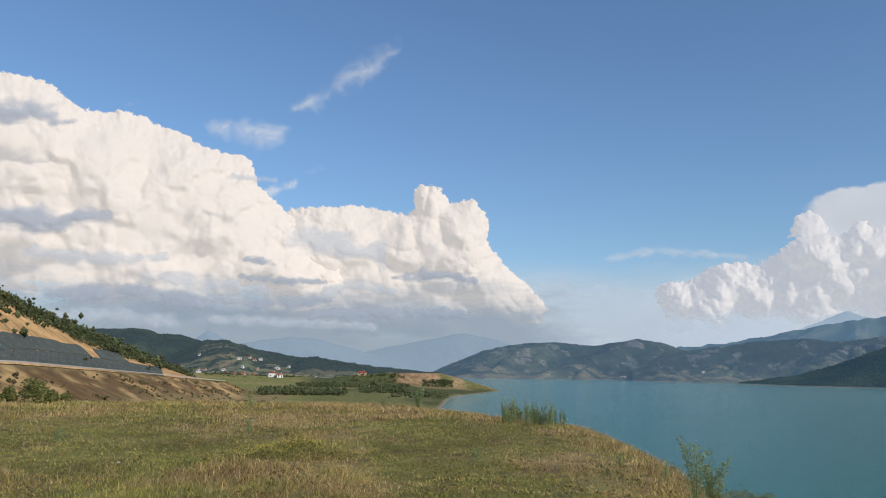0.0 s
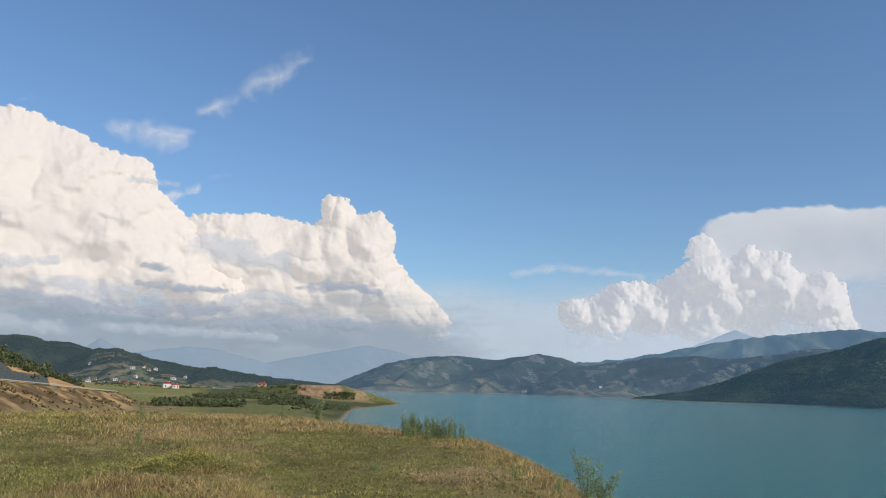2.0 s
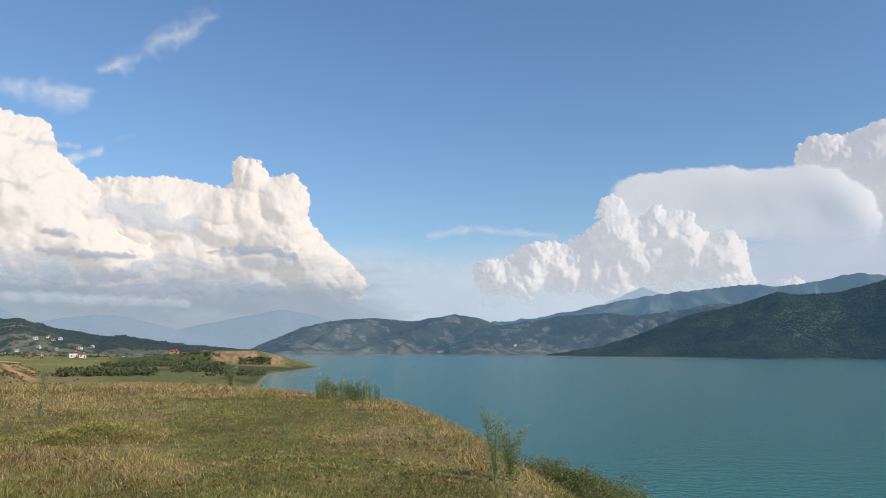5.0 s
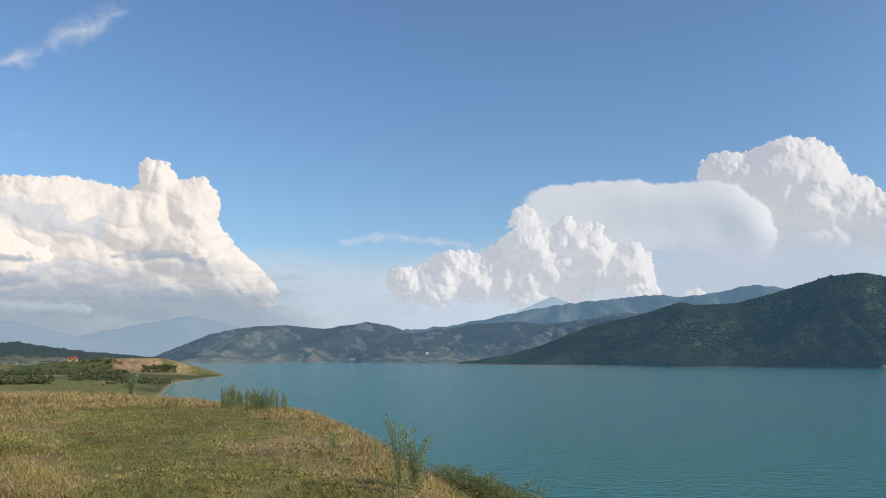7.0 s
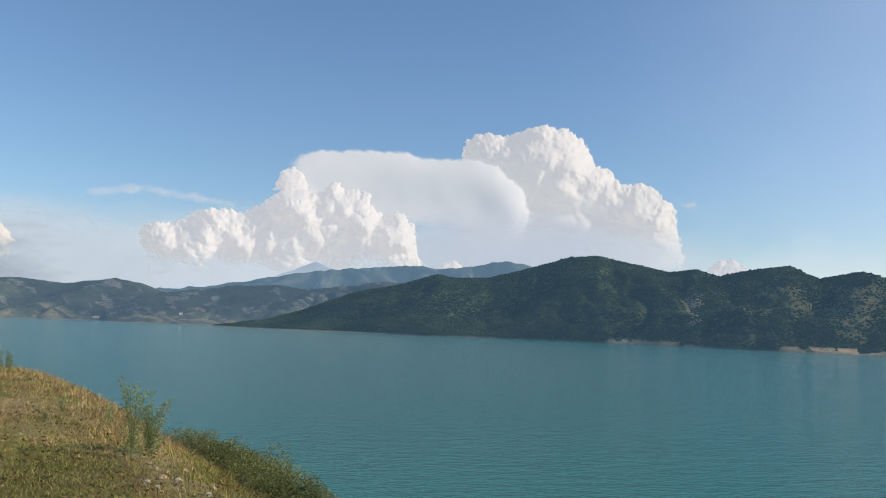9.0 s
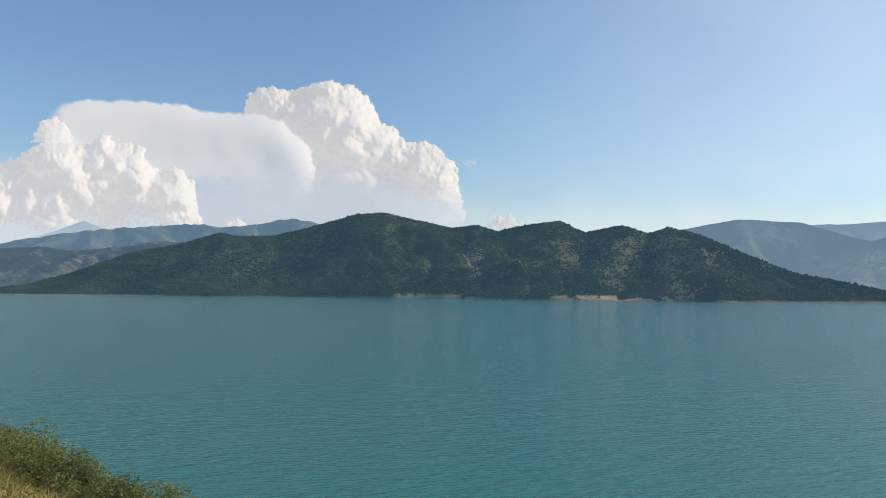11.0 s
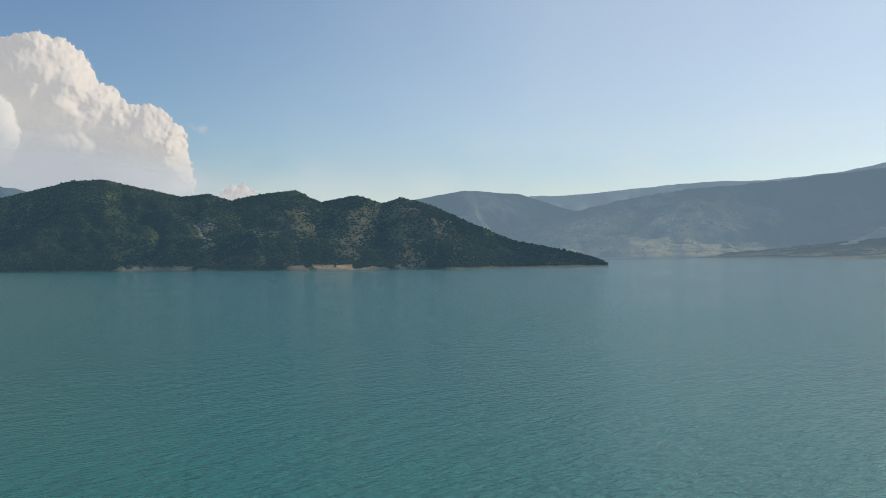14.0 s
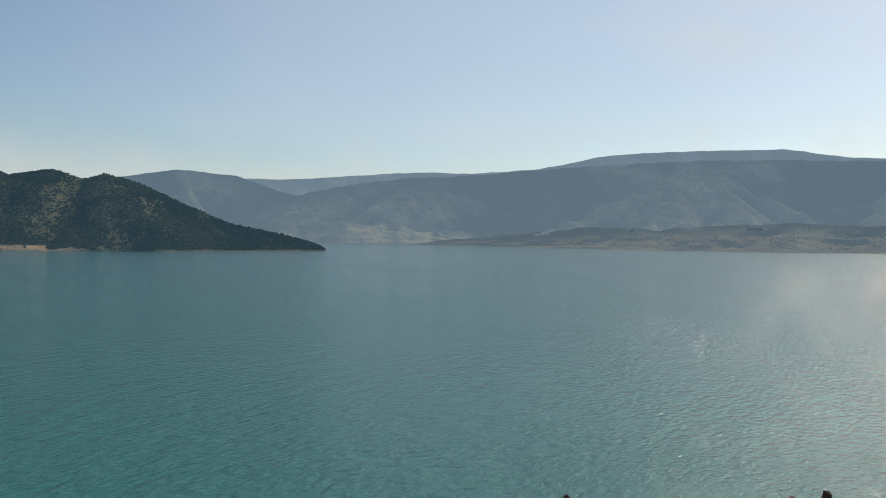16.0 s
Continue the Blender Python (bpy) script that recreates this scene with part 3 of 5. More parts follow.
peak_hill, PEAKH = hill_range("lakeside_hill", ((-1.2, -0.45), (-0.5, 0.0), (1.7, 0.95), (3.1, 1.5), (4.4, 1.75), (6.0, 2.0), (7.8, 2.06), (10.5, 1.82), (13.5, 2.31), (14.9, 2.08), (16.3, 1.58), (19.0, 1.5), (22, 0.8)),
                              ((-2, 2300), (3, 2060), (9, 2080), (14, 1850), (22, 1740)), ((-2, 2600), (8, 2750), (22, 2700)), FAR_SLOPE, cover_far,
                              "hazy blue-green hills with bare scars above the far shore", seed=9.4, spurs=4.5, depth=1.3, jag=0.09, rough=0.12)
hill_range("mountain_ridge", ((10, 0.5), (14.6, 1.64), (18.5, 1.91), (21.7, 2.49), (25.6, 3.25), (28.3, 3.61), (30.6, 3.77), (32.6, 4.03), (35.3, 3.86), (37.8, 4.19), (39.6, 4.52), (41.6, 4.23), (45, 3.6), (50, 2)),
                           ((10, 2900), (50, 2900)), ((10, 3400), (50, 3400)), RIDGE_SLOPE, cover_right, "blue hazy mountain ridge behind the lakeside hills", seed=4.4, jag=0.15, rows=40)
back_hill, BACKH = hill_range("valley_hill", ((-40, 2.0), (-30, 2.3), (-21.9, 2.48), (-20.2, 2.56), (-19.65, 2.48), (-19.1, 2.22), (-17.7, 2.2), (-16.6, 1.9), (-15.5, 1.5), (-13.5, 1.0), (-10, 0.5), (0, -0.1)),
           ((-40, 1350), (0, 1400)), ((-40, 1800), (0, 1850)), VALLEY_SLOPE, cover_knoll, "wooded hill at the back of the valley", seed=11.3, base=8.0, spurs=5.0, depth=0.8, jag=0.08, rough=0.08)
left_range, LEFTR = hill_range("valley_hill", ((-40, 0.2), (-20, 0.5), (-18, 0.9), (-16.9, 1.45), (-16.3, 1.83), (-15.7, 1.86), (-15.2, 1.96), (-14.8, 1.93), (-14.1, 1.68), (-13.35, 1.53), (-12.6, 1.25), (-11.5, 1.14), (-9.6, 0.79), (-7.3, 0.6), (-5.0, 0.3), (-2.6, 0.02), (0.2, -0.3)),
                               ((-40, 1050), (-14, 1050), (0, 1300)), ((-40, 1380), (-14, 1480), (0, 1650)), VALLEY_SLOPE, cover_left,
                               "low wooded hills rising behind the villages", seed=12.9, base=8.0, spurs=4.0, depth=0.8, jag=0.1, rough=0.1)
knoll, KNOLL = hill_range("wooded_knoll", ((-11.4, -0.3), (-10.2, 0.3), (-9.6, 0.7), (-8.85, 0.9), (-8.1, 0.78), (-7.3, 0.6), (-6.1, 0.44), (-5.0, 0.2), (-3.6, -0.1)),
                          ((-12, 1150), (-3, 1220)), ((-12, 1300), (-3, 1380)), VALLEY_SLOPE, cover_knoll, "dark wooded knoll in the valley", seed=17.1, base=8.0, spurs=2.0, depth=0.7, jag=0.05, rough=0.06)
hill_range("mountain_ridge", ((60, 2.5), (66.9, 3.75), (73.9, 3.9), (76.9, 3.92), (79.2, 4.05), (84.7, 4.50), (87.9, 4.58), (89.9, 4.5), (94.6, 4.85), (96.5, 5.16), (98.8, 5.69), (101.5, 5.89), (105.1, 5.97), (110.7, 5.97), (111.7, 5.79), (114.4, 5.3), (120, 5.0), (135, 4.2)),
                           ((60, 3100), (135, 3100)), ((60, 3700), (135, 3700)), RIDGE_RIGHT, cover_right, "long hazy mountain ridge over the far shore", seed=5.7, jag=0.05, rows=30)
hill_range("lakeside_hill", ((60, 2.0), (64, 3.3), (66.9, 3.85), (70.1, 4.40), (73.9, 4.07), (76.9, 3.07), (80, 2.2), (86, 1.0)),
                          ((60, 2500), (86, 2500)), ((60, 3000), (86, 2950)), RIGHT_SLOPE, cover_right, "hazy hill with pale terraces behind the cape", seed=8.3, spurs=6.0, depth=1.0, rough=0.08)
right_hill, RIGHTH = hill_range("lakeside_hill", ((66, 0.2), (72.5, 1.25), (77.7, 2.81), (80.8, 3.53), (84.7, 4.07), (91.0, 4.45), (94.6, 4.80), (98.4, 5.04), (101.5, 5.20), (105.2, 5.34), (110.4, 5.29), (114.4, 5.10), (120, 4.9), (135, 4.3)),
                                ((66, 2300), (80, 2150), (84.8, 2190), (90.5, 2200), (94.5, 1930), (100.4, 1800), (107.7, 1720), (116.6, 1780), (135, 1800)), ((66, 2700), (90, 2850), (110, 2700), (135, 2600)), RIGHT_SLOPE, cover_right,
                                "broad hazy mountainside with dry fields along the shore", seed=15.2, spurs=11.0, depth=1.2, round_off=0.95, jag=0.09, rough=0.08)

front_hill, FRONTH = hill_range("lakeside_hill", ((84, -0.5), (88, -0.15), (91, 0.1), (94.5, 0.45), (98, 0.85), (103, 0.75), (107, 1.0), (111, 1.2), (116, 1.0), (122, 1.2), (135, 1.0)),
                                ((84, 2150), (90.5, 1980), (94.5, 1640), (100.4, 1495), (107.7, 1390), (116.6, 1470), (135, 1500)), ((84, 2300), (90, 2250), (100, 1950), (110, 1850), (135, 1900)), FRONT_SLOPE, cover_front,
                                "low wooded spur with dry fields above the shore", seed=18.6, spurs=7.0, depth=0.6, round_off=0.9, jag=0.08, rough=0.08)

# mountains in the far distance, hazed by the glow of their materials


def cover_none(X, Y, Z, A, V, rg):
    return np.ones(X.shape + (3,)) * 0.3


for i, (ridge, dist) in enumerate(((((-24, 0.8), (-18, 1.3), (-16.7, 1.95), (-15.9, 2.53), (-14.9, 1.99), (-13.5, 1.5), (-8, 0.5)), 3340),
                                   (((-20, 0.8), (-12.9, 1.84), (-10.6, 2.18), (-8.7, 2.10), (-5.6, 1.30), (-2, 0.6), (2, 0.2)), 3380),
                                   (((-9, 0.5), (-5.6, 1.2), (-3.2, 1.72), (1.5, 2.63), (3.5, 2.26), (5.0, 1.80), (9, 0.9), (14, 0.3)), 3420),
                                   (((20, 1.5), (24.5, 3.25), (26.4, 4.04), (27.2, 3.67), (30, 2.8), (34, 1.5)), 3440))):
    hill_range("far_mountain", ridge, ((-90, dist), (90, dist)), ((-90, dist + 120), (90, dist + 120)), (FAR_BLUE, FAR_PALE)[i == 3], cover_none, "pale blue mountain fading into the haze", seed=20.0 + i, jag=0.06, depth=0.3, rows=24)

# ---- clouds ----
CLOUD_D = 4050.0
HEAP = heap_material("cumulus_vapour", (1.0, 0.92, 0.83), glow=(0.785, 0.713, 0.665), share=0.52)
HEAP_SIDE = heap_material("cumulus_vapour_sidelit", through=0.3, colour=(1.0, 0.93, 0.84), glow=(0.71, 0.72, 0.785), share=0.5)
HEAP_SMOOTH = heap_material("smooth_vapour", through=0.15, colour=(1.0, 0.94, 0.87), scale=0.004, glow=(0.60, 0.66, 0.75), share=0.5)
DOT_X, DOT_Y = np.random.default_rng(6).random((2, 256, 256))


def soften(g, n=1):
    for _ in range(n):
        q = np.pad(g, 1, mode="edge")
        g = (q[:-2, 1:-1] + q[2:, 1:-1] + q[1:-1, :-2] + q[1:-1, 2:] + 2 * q[1:-1, 1:-1]) / 6
    return g


def knobs(x, y):
    """Round heads with creases between them, 0 to 1."""
    ix, iy = np.floor(x).astype(int), np.floor(y).astype(int)
    total = 0
    for i in (-1, 0, 1):
        for j in (-1, 0, 1):
            k, m = (ix + i) & 255, (iy + j) & 255
            d2 = (ix + i + DOT_X[k, m] - x) ** 2 + (iy + j + DOT_Y[k, m] - y) ** 2
            total = total + np.exp(-18.0 * d2)
    return np.sqrt(np.clip(1 + np.log(total + 1e-12) / 14.0, 0, 1))


def billows(A, E, size, seed, octaves=4, gain=0.5):
    """Heads on heads, the largest about size degrees across."""
    total, amp, norm = 0, 1.0, 0
    wx, wy = 0.28 * gnoise(A / size * 1.3 + seed, E / size * 1.3), 0.28 * gnoise(A / size * 1.3, E / size * 1.3 + seed + 40)
    for k in range(octaves):
        f = 1.9**k / size
        total = total + amp * knobs(A * f + wx * 1.6**k + seed * 7.1 + 13.7 * k, E * f + wy * 1.6**k + 5.3 * k)
        norm += amp
        amp *= gain
    return total / norm


def depth_inside(A, E, outline, low, closed=False):
    """How far a direction lies inside a cloud's outline, in degrees; negative outside."""
    pts = [(outline[0][0], low - 9)] + list(outline) + [(outline[-1][0], low - 9)]
    pts = list(outline) if closed else pts
    near, inside = np.full(A.shape, 99.0), np.zeros(A.shape, bool)
    for k, ((a0, e0), (a1, e1)) in enumerate(zip(pts, pts[1:] + pts[:1])):
        cross = ((e0 > E) != (e1 > E)) & (A < (a1 - a0) * (E - e0) / (e1 - e0 + 1e-9) + a0)
        inside ^= cross
        t = np.clip(((A - a0) * (a1 - a0) + (E - e0) * (e1 - e0)) / ((a1 - a0) ** 2 + (e1 - e0) ** 2), 0, 1)
        near = np.minimum(near, np.hypot(A - a0 - t * (a1 - a0), E - e0 - t * (e1 - e0)))
    return np.where(inside, near, -near)


def cloud_mesh(name, A, E, d, den, mat, label):
    sx, cy = direction(A)
    P = np.stack([d * sx, d * cy, EYE_Z + d * np.tan(np.radians(E))], -1)
    f = grid_faces(*A.shape)[:, ::-1]
    f = f[den.ravel()[f].max(1) > 0.01]
    used, f = np.unique(f, return_inverse=True)
    mid = P.reshape(-1, 3)[used].mean(0)
    ob = new(name, mesh_from(name, (P.reshape(-1, 3) - mid)[used], f.reshape(-1, 4), colours=np.repeat(den.reshape(-1, 1), 3, 1)[used], mats=[mat]))
    ob.location = mid
    return tagged(ob, label, "cloud")


def cumulus(outline, label, foot, seed=1, lobes=(), dist=CLOUD_D, cell=0.065, dome=4.0, edge=2.2, knob=2.0, bulge=0.55, calm=0.3, fray=0.5, relief=0.7, lean=0.45, soft=0.26, mat=HEAP, octaves=4, gain=0.42):
    """Heaped vapour within an outline (azimuth, elevation): domed, with lobes (azimuth, elevation, radius, rise), covered in billows, melting away at the foot."""
    a = np.array(outline)
    ga, ge = np.arange(a[:, 0].min() - 0.8, a[:, 0].max() + 0.8, cell), np.arange(foot[0] - 0.4, a[:, 1].max() + 0.8, cell)
    E, A = np.meshgrid(ge, ga, indexing="ij")
    heads = billows(A, E, knob, seed, octaves, gain)
    fine = billows(A, E, 0.6, seed + 3, 4, 0.6)
    S = depth_inside(A + 0.12 * gnoise(A * 2.1, E * 2.1 + seed), E + 0.12 * gnoise(A * 2.1 + 9, E * 2.1), outline, foot[0])
    S = S + fray * (1.0 * (heads - 0.6) + 0.35 * (fine - 0.6) + 0.4 * gnoise(A * 3.1 + seed, E * 3.1) + 0.25 * gnoise(A * 7.3, E * 7.3 + seed))
    inner = np.maximum(S, 0)
    H = dome * (1 - np.exp(-inner / edge)) + 0.3 * np.sqrt(np.minimum(inner, 0.5))
    for p, q, r, k in lobes:
        wa, we = A + 0.3 * r * gnoise(A / r + seed, E / r), E + 0.3 * r * gnoise(A / r, E / r + seed)
        H = H + 1.1 * k * r * step(0, 1, np.clip(1 - ((wa - p) ** 2 + (we - q) ** 2) / (1.3 * r) ** 2, 0, 1))
    lively = calm + (1 - calm) * step(-0.22, 0.2, gnoise(A * 0.33 + seed, E * 0.42 + 5) + 0.5 * gnoise(A * 0.8, E * 0.8 + seed))
    H = H + bulge * knob * heads * lively + 0.9 * gnoise(A * 0.22 + seed, E * 0.3) + 0.05 * fine * lively
    H = soften(H, 2)
    melt = step(foot[0], foot[1], E + 1.5 * gnoise(A * 0.35 + seed, E * 0.8) + 0.6 * gnoise(A * 1.1, E * 2.2 + seed))
    den = step(-0.03, soft, S) * melt
    d = dist * (1 - np.radians(H) * relief + np.radians(E - foot[0]) * lean)
    return cloud_mesh("cumulus_cloud", A, E, d, den, mat, label)


BIG = ((-34.5, 3), (-34.4, 18.2), (-33.36, 18.45), (-31.51, 17.9), (-29.64, 17.9), (-28.35, 17.89), (-27.2, 17.8), (-26.33, 17.35), (-25.44, 16.77), (-24.55, 16.29), (-23.51, 16.32), (-22.3, 16.62), (-21.03, 16.37), (-20.11, 15.99),
       (-19.0, 15.82), (-18.05, 15.46), (-17.08, 14.88), (-15.94, 14.6), (-14.97, 14.29), (-14.21, 14.46), (-13.61, 13.93), (-13.38, 13.18), (-13.15, 12.42), (-12.36, 11.89), (-11.55, 11.16), (-10.74, 10.42), (-10.1, 8.88),
       (-9.3, 8.33), (-9.16, 7.55), (-7.3, 7.01), (-6.8, 5.5), (-6.5, 3))
cumulus(BIG, "towering sunlit white cumulus cloud with grey folds", (1.6, 7.0), 5, ((-24, 12.5, 3.4, 0.35), (-17.5, 11.5, 3.2, 0.3), (-29, 13.5, 3.2, 0.3), (-13.5, 8.5, 2.6, 0.35), (-20.5, 7.5, 3.0, 0.3), (-27, 7, 3.2, 0.25), (-10.5, 7, 1.6, 0.4)),
        cell=0.07, dome=4.5, knob=2.4, bulge=0.7, calm=0.5, lean=0.02, relief=0.7, dist=4050, gain=0.48)
TWIN = ((-12.4, 3), (-12.1, 10.35), (-10.76, 10.92), (-9.01, 11.16), (-6.63, 11.36), (-5.03, 11.22), (-3.82, 11.01), (-2.61, 10.8), (-1.93, 11.21), (-2.11, 12.47), (-1.76, 13.06), (-0.83, 12.96), (-0.01, 12.3), (0.41, 11.51),
        (1.41, 11.8), (2.14, 11.92), (2.95, 11.01), (3.24, 10.14), (3.12, 9.15), (3.84, 7.97), (4.63, 6.98), (5.82, 6.19), (6.41, 5.41), (6.99, 4.82), (7.3, 4.23), (7.18, 2.5))
cumulus(TWIN, "white cumulus cloud with twin towers", (2.0, 5.2), 8, ((-1.1, 11.6, 1.3, 0.6), (1.6, 10.3, 1.6, 0.6), (-2.2, 8.8, 1.8, 0.5), (1.0, 7.6, 2.2, 0.5), (-4.5, 5.6, 1.8, 0.4), (3.6, 5.6, 1.8, 0.5), (-0.5, 5.2, 1.6, 0.4), (5.8, 4.6, 1.0, 0.5), (-8.0, 9.6, 2.6, 0.3)),
        dist=4150, cell=0.055, dome=1.9, edge=1.7, knob=1.7, bulge=0.7, calm=0.5, lean=0.02, relief=0.7, gain=0.48)
LOW_HEAP = ((15.39, 1.5), (15.39, 3.33), (14.87, 4.71), (14.79, 5.7), (15.58, 5.98), (16.78, 6.02), (17.37, 6.42), (18.37, 7.01), (19.97, 7.28), (21.36, 6.95), (22.16, 7.66), (23.16, 8.24), (23.77, 8.82), (24.96, 9.07), (26.13, 8.57),
            (26.72, 8.95), (26.93, 9.53), (27.71, 9.51), (28.08, 8.91), (29.06, 9.27), (29.81, 8.86), (30.09, 7.88), (30.91, 7.39), (31.86, 7.63), (32.6, 7.33), (33.13, 6.44), (33.1, 5.67), (33.43, 4.71), (33.67, 4.14), (33.6, 1.5))
cumulus(LOW_HEAP, "low heaped white cumulus cloud over the ridge", (1.2, 6.2), 11, ((15.8, 4.9, 1.1, 0.7), (19.5, 6.2, 1.3, 0.7), (18.2, 4.6, 1.3, 0.6), (22, 5.8, 1.5, 0.6), (24.6, 7.7, 1.5, 0.8), (27.3, 8.3, 1.2, 0.9), (29.2, 7.6, 1.5, 0.9), (26.6, 6.2, 1.5, 0.6),
                   (31.9, 6.3, 1.4, 0.9), (29.2, 5.2, 1.5, 0.6), (32.2, 4.6, 1.3, 0.7), (24.0, 4.8, 1.5, 0.5), (21, 4.2, 1.2, 0.5)),
        dist=3850, lean=0.2, mat=HEAP_SIDE, cell=0.045, dome=2.0, edge=1.2, knob=1.4, bulge=0.55, calm=0.6, relief=1.1, soft=0.2, octaves=4, gain=0.45)
TOWER = ((36.5, 6), (36.4, 11.86), (36.7, 12.83), (37.17, 13.12), (38.37, 13.42), (39.39, 13.08), (40.37, 13.6), (41.96, 14.0), (43.56, 13.62), (44.75, 12.92), (45.35, 11.96), (45.64, 11.07), (46.53, 10.99), (47.2, 10.21), (47.51, 9.83),
         (48.65, 9.97), (49.79, 9.62), (50.17, 8.85), (50.92, 8.47), (51.11, 7.7), (51.3, 6.75), (51.56, 5.61), (51.68, 4.28), (51.5, 1))
cumulus(TOWER, "bright white cumulus tower above the wooded hill", (3.0, 5.6), 14, ((38.3, 12.2, 1.3, 0.5), (42.2, 11.6, 2.6, 0.6), (44.6, 9.8, 1.8, 0.5), (47.4, 8.8, 1.3, 0.6), (49.5, 8.4, 1.4, 0.6), (50.6, 6.4, 1.2, 0.6), (50.6, 4.6, 1.2, 0.5)),
        dist=4640, lean=0.15, relief=0.9, mat=HEAP_SIDE, cell=0.055, dome=3.0, edge=1.6, knob=1.8, bulge=0.42, calm=0.25)
for outline, foot, seed, label in ((((53.0, 3), (53.2, 4.2), (53.9, 4.75), (54.9, 4.87), (55.6, 4.3), (55.7, 3)), (3.0, 4.2), 17, "small white cloud peeping over the hill"),
                                   (((23.2, 8.4), (23.37, 9.22), (23.67, 10.16), (24.46, 10.45), (25.17, 10.12), (25.47, 9.25), (25.5, 8.4)), (8.4, 9.2), 27, "small white puff beside the heaped cloud"),
                                   (((35.0, 3), (35.2, 4.2), (35.9, 4.5), (36.5, 4.3), (36.8, 3)), (3.2, 4.2), 19, "small white cloud behind the ridge")):
    cumulus(outline, label, foot, seed, dist=3900, cell=0.05, dome=0.8, edge=0.5, knob=0.6, bulge=0.4, calm=0.6, lean=0.4, mat=HEAP_SIDE, fray=0.35, octaves=3)


def anvil_cloud(label, outline, dist, mat, seed, cell=0.07):
    """A smooth swelling body under a flat crest, its rim rolled over and its middle sunk, melting away below."""
    a = np.array(outline)
    ga, ge = np.arange(a[:, 0].min() - 0.8, a[:, 0].max() + 0.8, cell), np.arange(3.0, 13.0, cell)
    E, A = np.meshgrid(ge, ga, indexing="ij")
    warp = gnoise(A * 0.35 + seed, E * 0.5) + 0.5 * gnoise(A * 0.9, E * 0.9 + seed)
    S = depth_inside(A + 0.35 * warp, E + 0.25 * warp, outline, 3.0, True) + 0.12 * gnoise(A * 2.2, E * 2.6 + seed)
    inner = np.maximum(S, 0)
    H = 2.4 * (1 - np.exp(-inner / 0.8)) - 0.9 * step(0.6, 4.0, inner) + 0.12 * warp
    H = soften(H, 60)
    den = step(0, 0.75, S) * step(a[0, 0] + 0.1, a[0, 0] + 3.5, A) * step(4.8, 9.0, E + 0.3 * warp + 1.4 * step(34, 40, A))
    return cloud_mesh("anvil_cloud", A, E, dist * (1 - np.radians(H) * 0.9 + np.radians(E - 5) * 0.45), den, mat, label)


anvil_cloud("smooth flat-topped white anvil cloud", ((22.6, 7.5), (22.98, 10.68), (24.28, 11.54), (26.02, 11.97), (28.38, 12.19), (30.77, 12.31), (32.38, 12.19), (34.0, 11.97), (35.61, 11.87), (37.62, 11.85), (39.24, 11.41), (40.26, 10.45), (41.08, 9.2),
                                                     (41.5, 8.03), (41.45, 7.0), (41.0, 5.8), (39.6, 4.5), (36, 3.5), (28, 3.2), (22.6, 3.2)), 4120, HEAP_SMOOTH, 3.0)


def veil(name, az0, az1, el0, el1, shape, mat, label, dist, bulge=60.0, nu=60, nv=30, lean=0.0, domed=False):
    """A thin sheet of vapour in the far sky; shape(u, v) gives its density."""
    u, v = np.linspace(0, 1, nu), np.linspace(0, 1, nv)
    V, U = np.meshgrid(v, u, indexing="ij")
    d = dist - bulge * np.sin(U * np.pi) * np.sin(V * np.pi) + 40 * (fbm(U * 6, V * 4, 3) - 0.5) + lean * dist * np.radians(el1 - el0) * V
    d = d * np.cos(np.radians(el0 + (el1 - el0) * V)) if domed else d
    return cloud_mesh(name, az0 + (az1 - az0) * U, el0 + (el1 - el0) * V, d, np.clip(shape(U, V), 0.011, 1), mat, label)


def shred(name, spine, mat, label, dist, seed, torn=0.8, dense=1.0, cell=0.08, lean=0.5, flat=1.6, soft=1.0):
    """A torn scrap of vapour along a spine of (azimuth, elevation, half width)."""
    s = np.array(spine)
    m = s[:, 2].max() * 2.2
    ga, ge = np.arange(s[:, 0].min() - m, s[:, 0].max() + m, cell), np.arange(s[:, 1].min() - m, s[:, 1].max() + m, cell)
    E0, A0 = np.meshgrid(ge, ga, indexing="ij")
    q = 0.5 * s[:, 2].max()
    A = A0 + q * (gnoise(A0 / m * 2.0 + seed, E0 / m * 2.6) + 0.25 * gnoise(A0 / m * 5.0 + seed, E0 / m * 5.0))
    E = E0 + 0.6 * q * (gnoise(A0 / m * 2.0, E0 / m * 2.6 + seed) + 0.25 * gnoise(A0 / m * 5.0, E0 / m * 5.0 + seed))
    near = np.full(A.shape, -9.0)
    for (a0, e0, w0), (a1, e1, w1) in zip(spine, spine[1:]):
        t = np.clip(((A - a0) * (a1 - a0) + (E - e0) * (e1 - e0)) / ((a1 - a0) ** 2 + (e1 - e0) ** 2), 0, 1)
        w = w0 + (w1 - w0) * t
        near = np.maximum(near, 1 - np.hypot(A - a0 - t * (a1 - a0), E - e0 - t * (e1 - e0)) / w)
    k = 1.0 / m
    rip = gnoise(A * k * 1.6 + seed, E * k * 1.6 * flat) + 0.55 * gnoise(A * k * 3.7, E * k * 3.7 * flat + seed) + 0.35 * gnoise(A * k * 8.1 + seed, E * k * 8.1 * flat) + 0.2 * gnoise(A * k * 17.0 + seed, E * k * 17.0 * flat)
    den = soften(dense * step(-0.2, 1.3 * soft, near + torn * rip) * step(-0.8, 0.3, near), 3)
    H = soften(0.5 * s[:, 2].max() * np.clip(near + 0.5 * rip, 0, 1), 3)
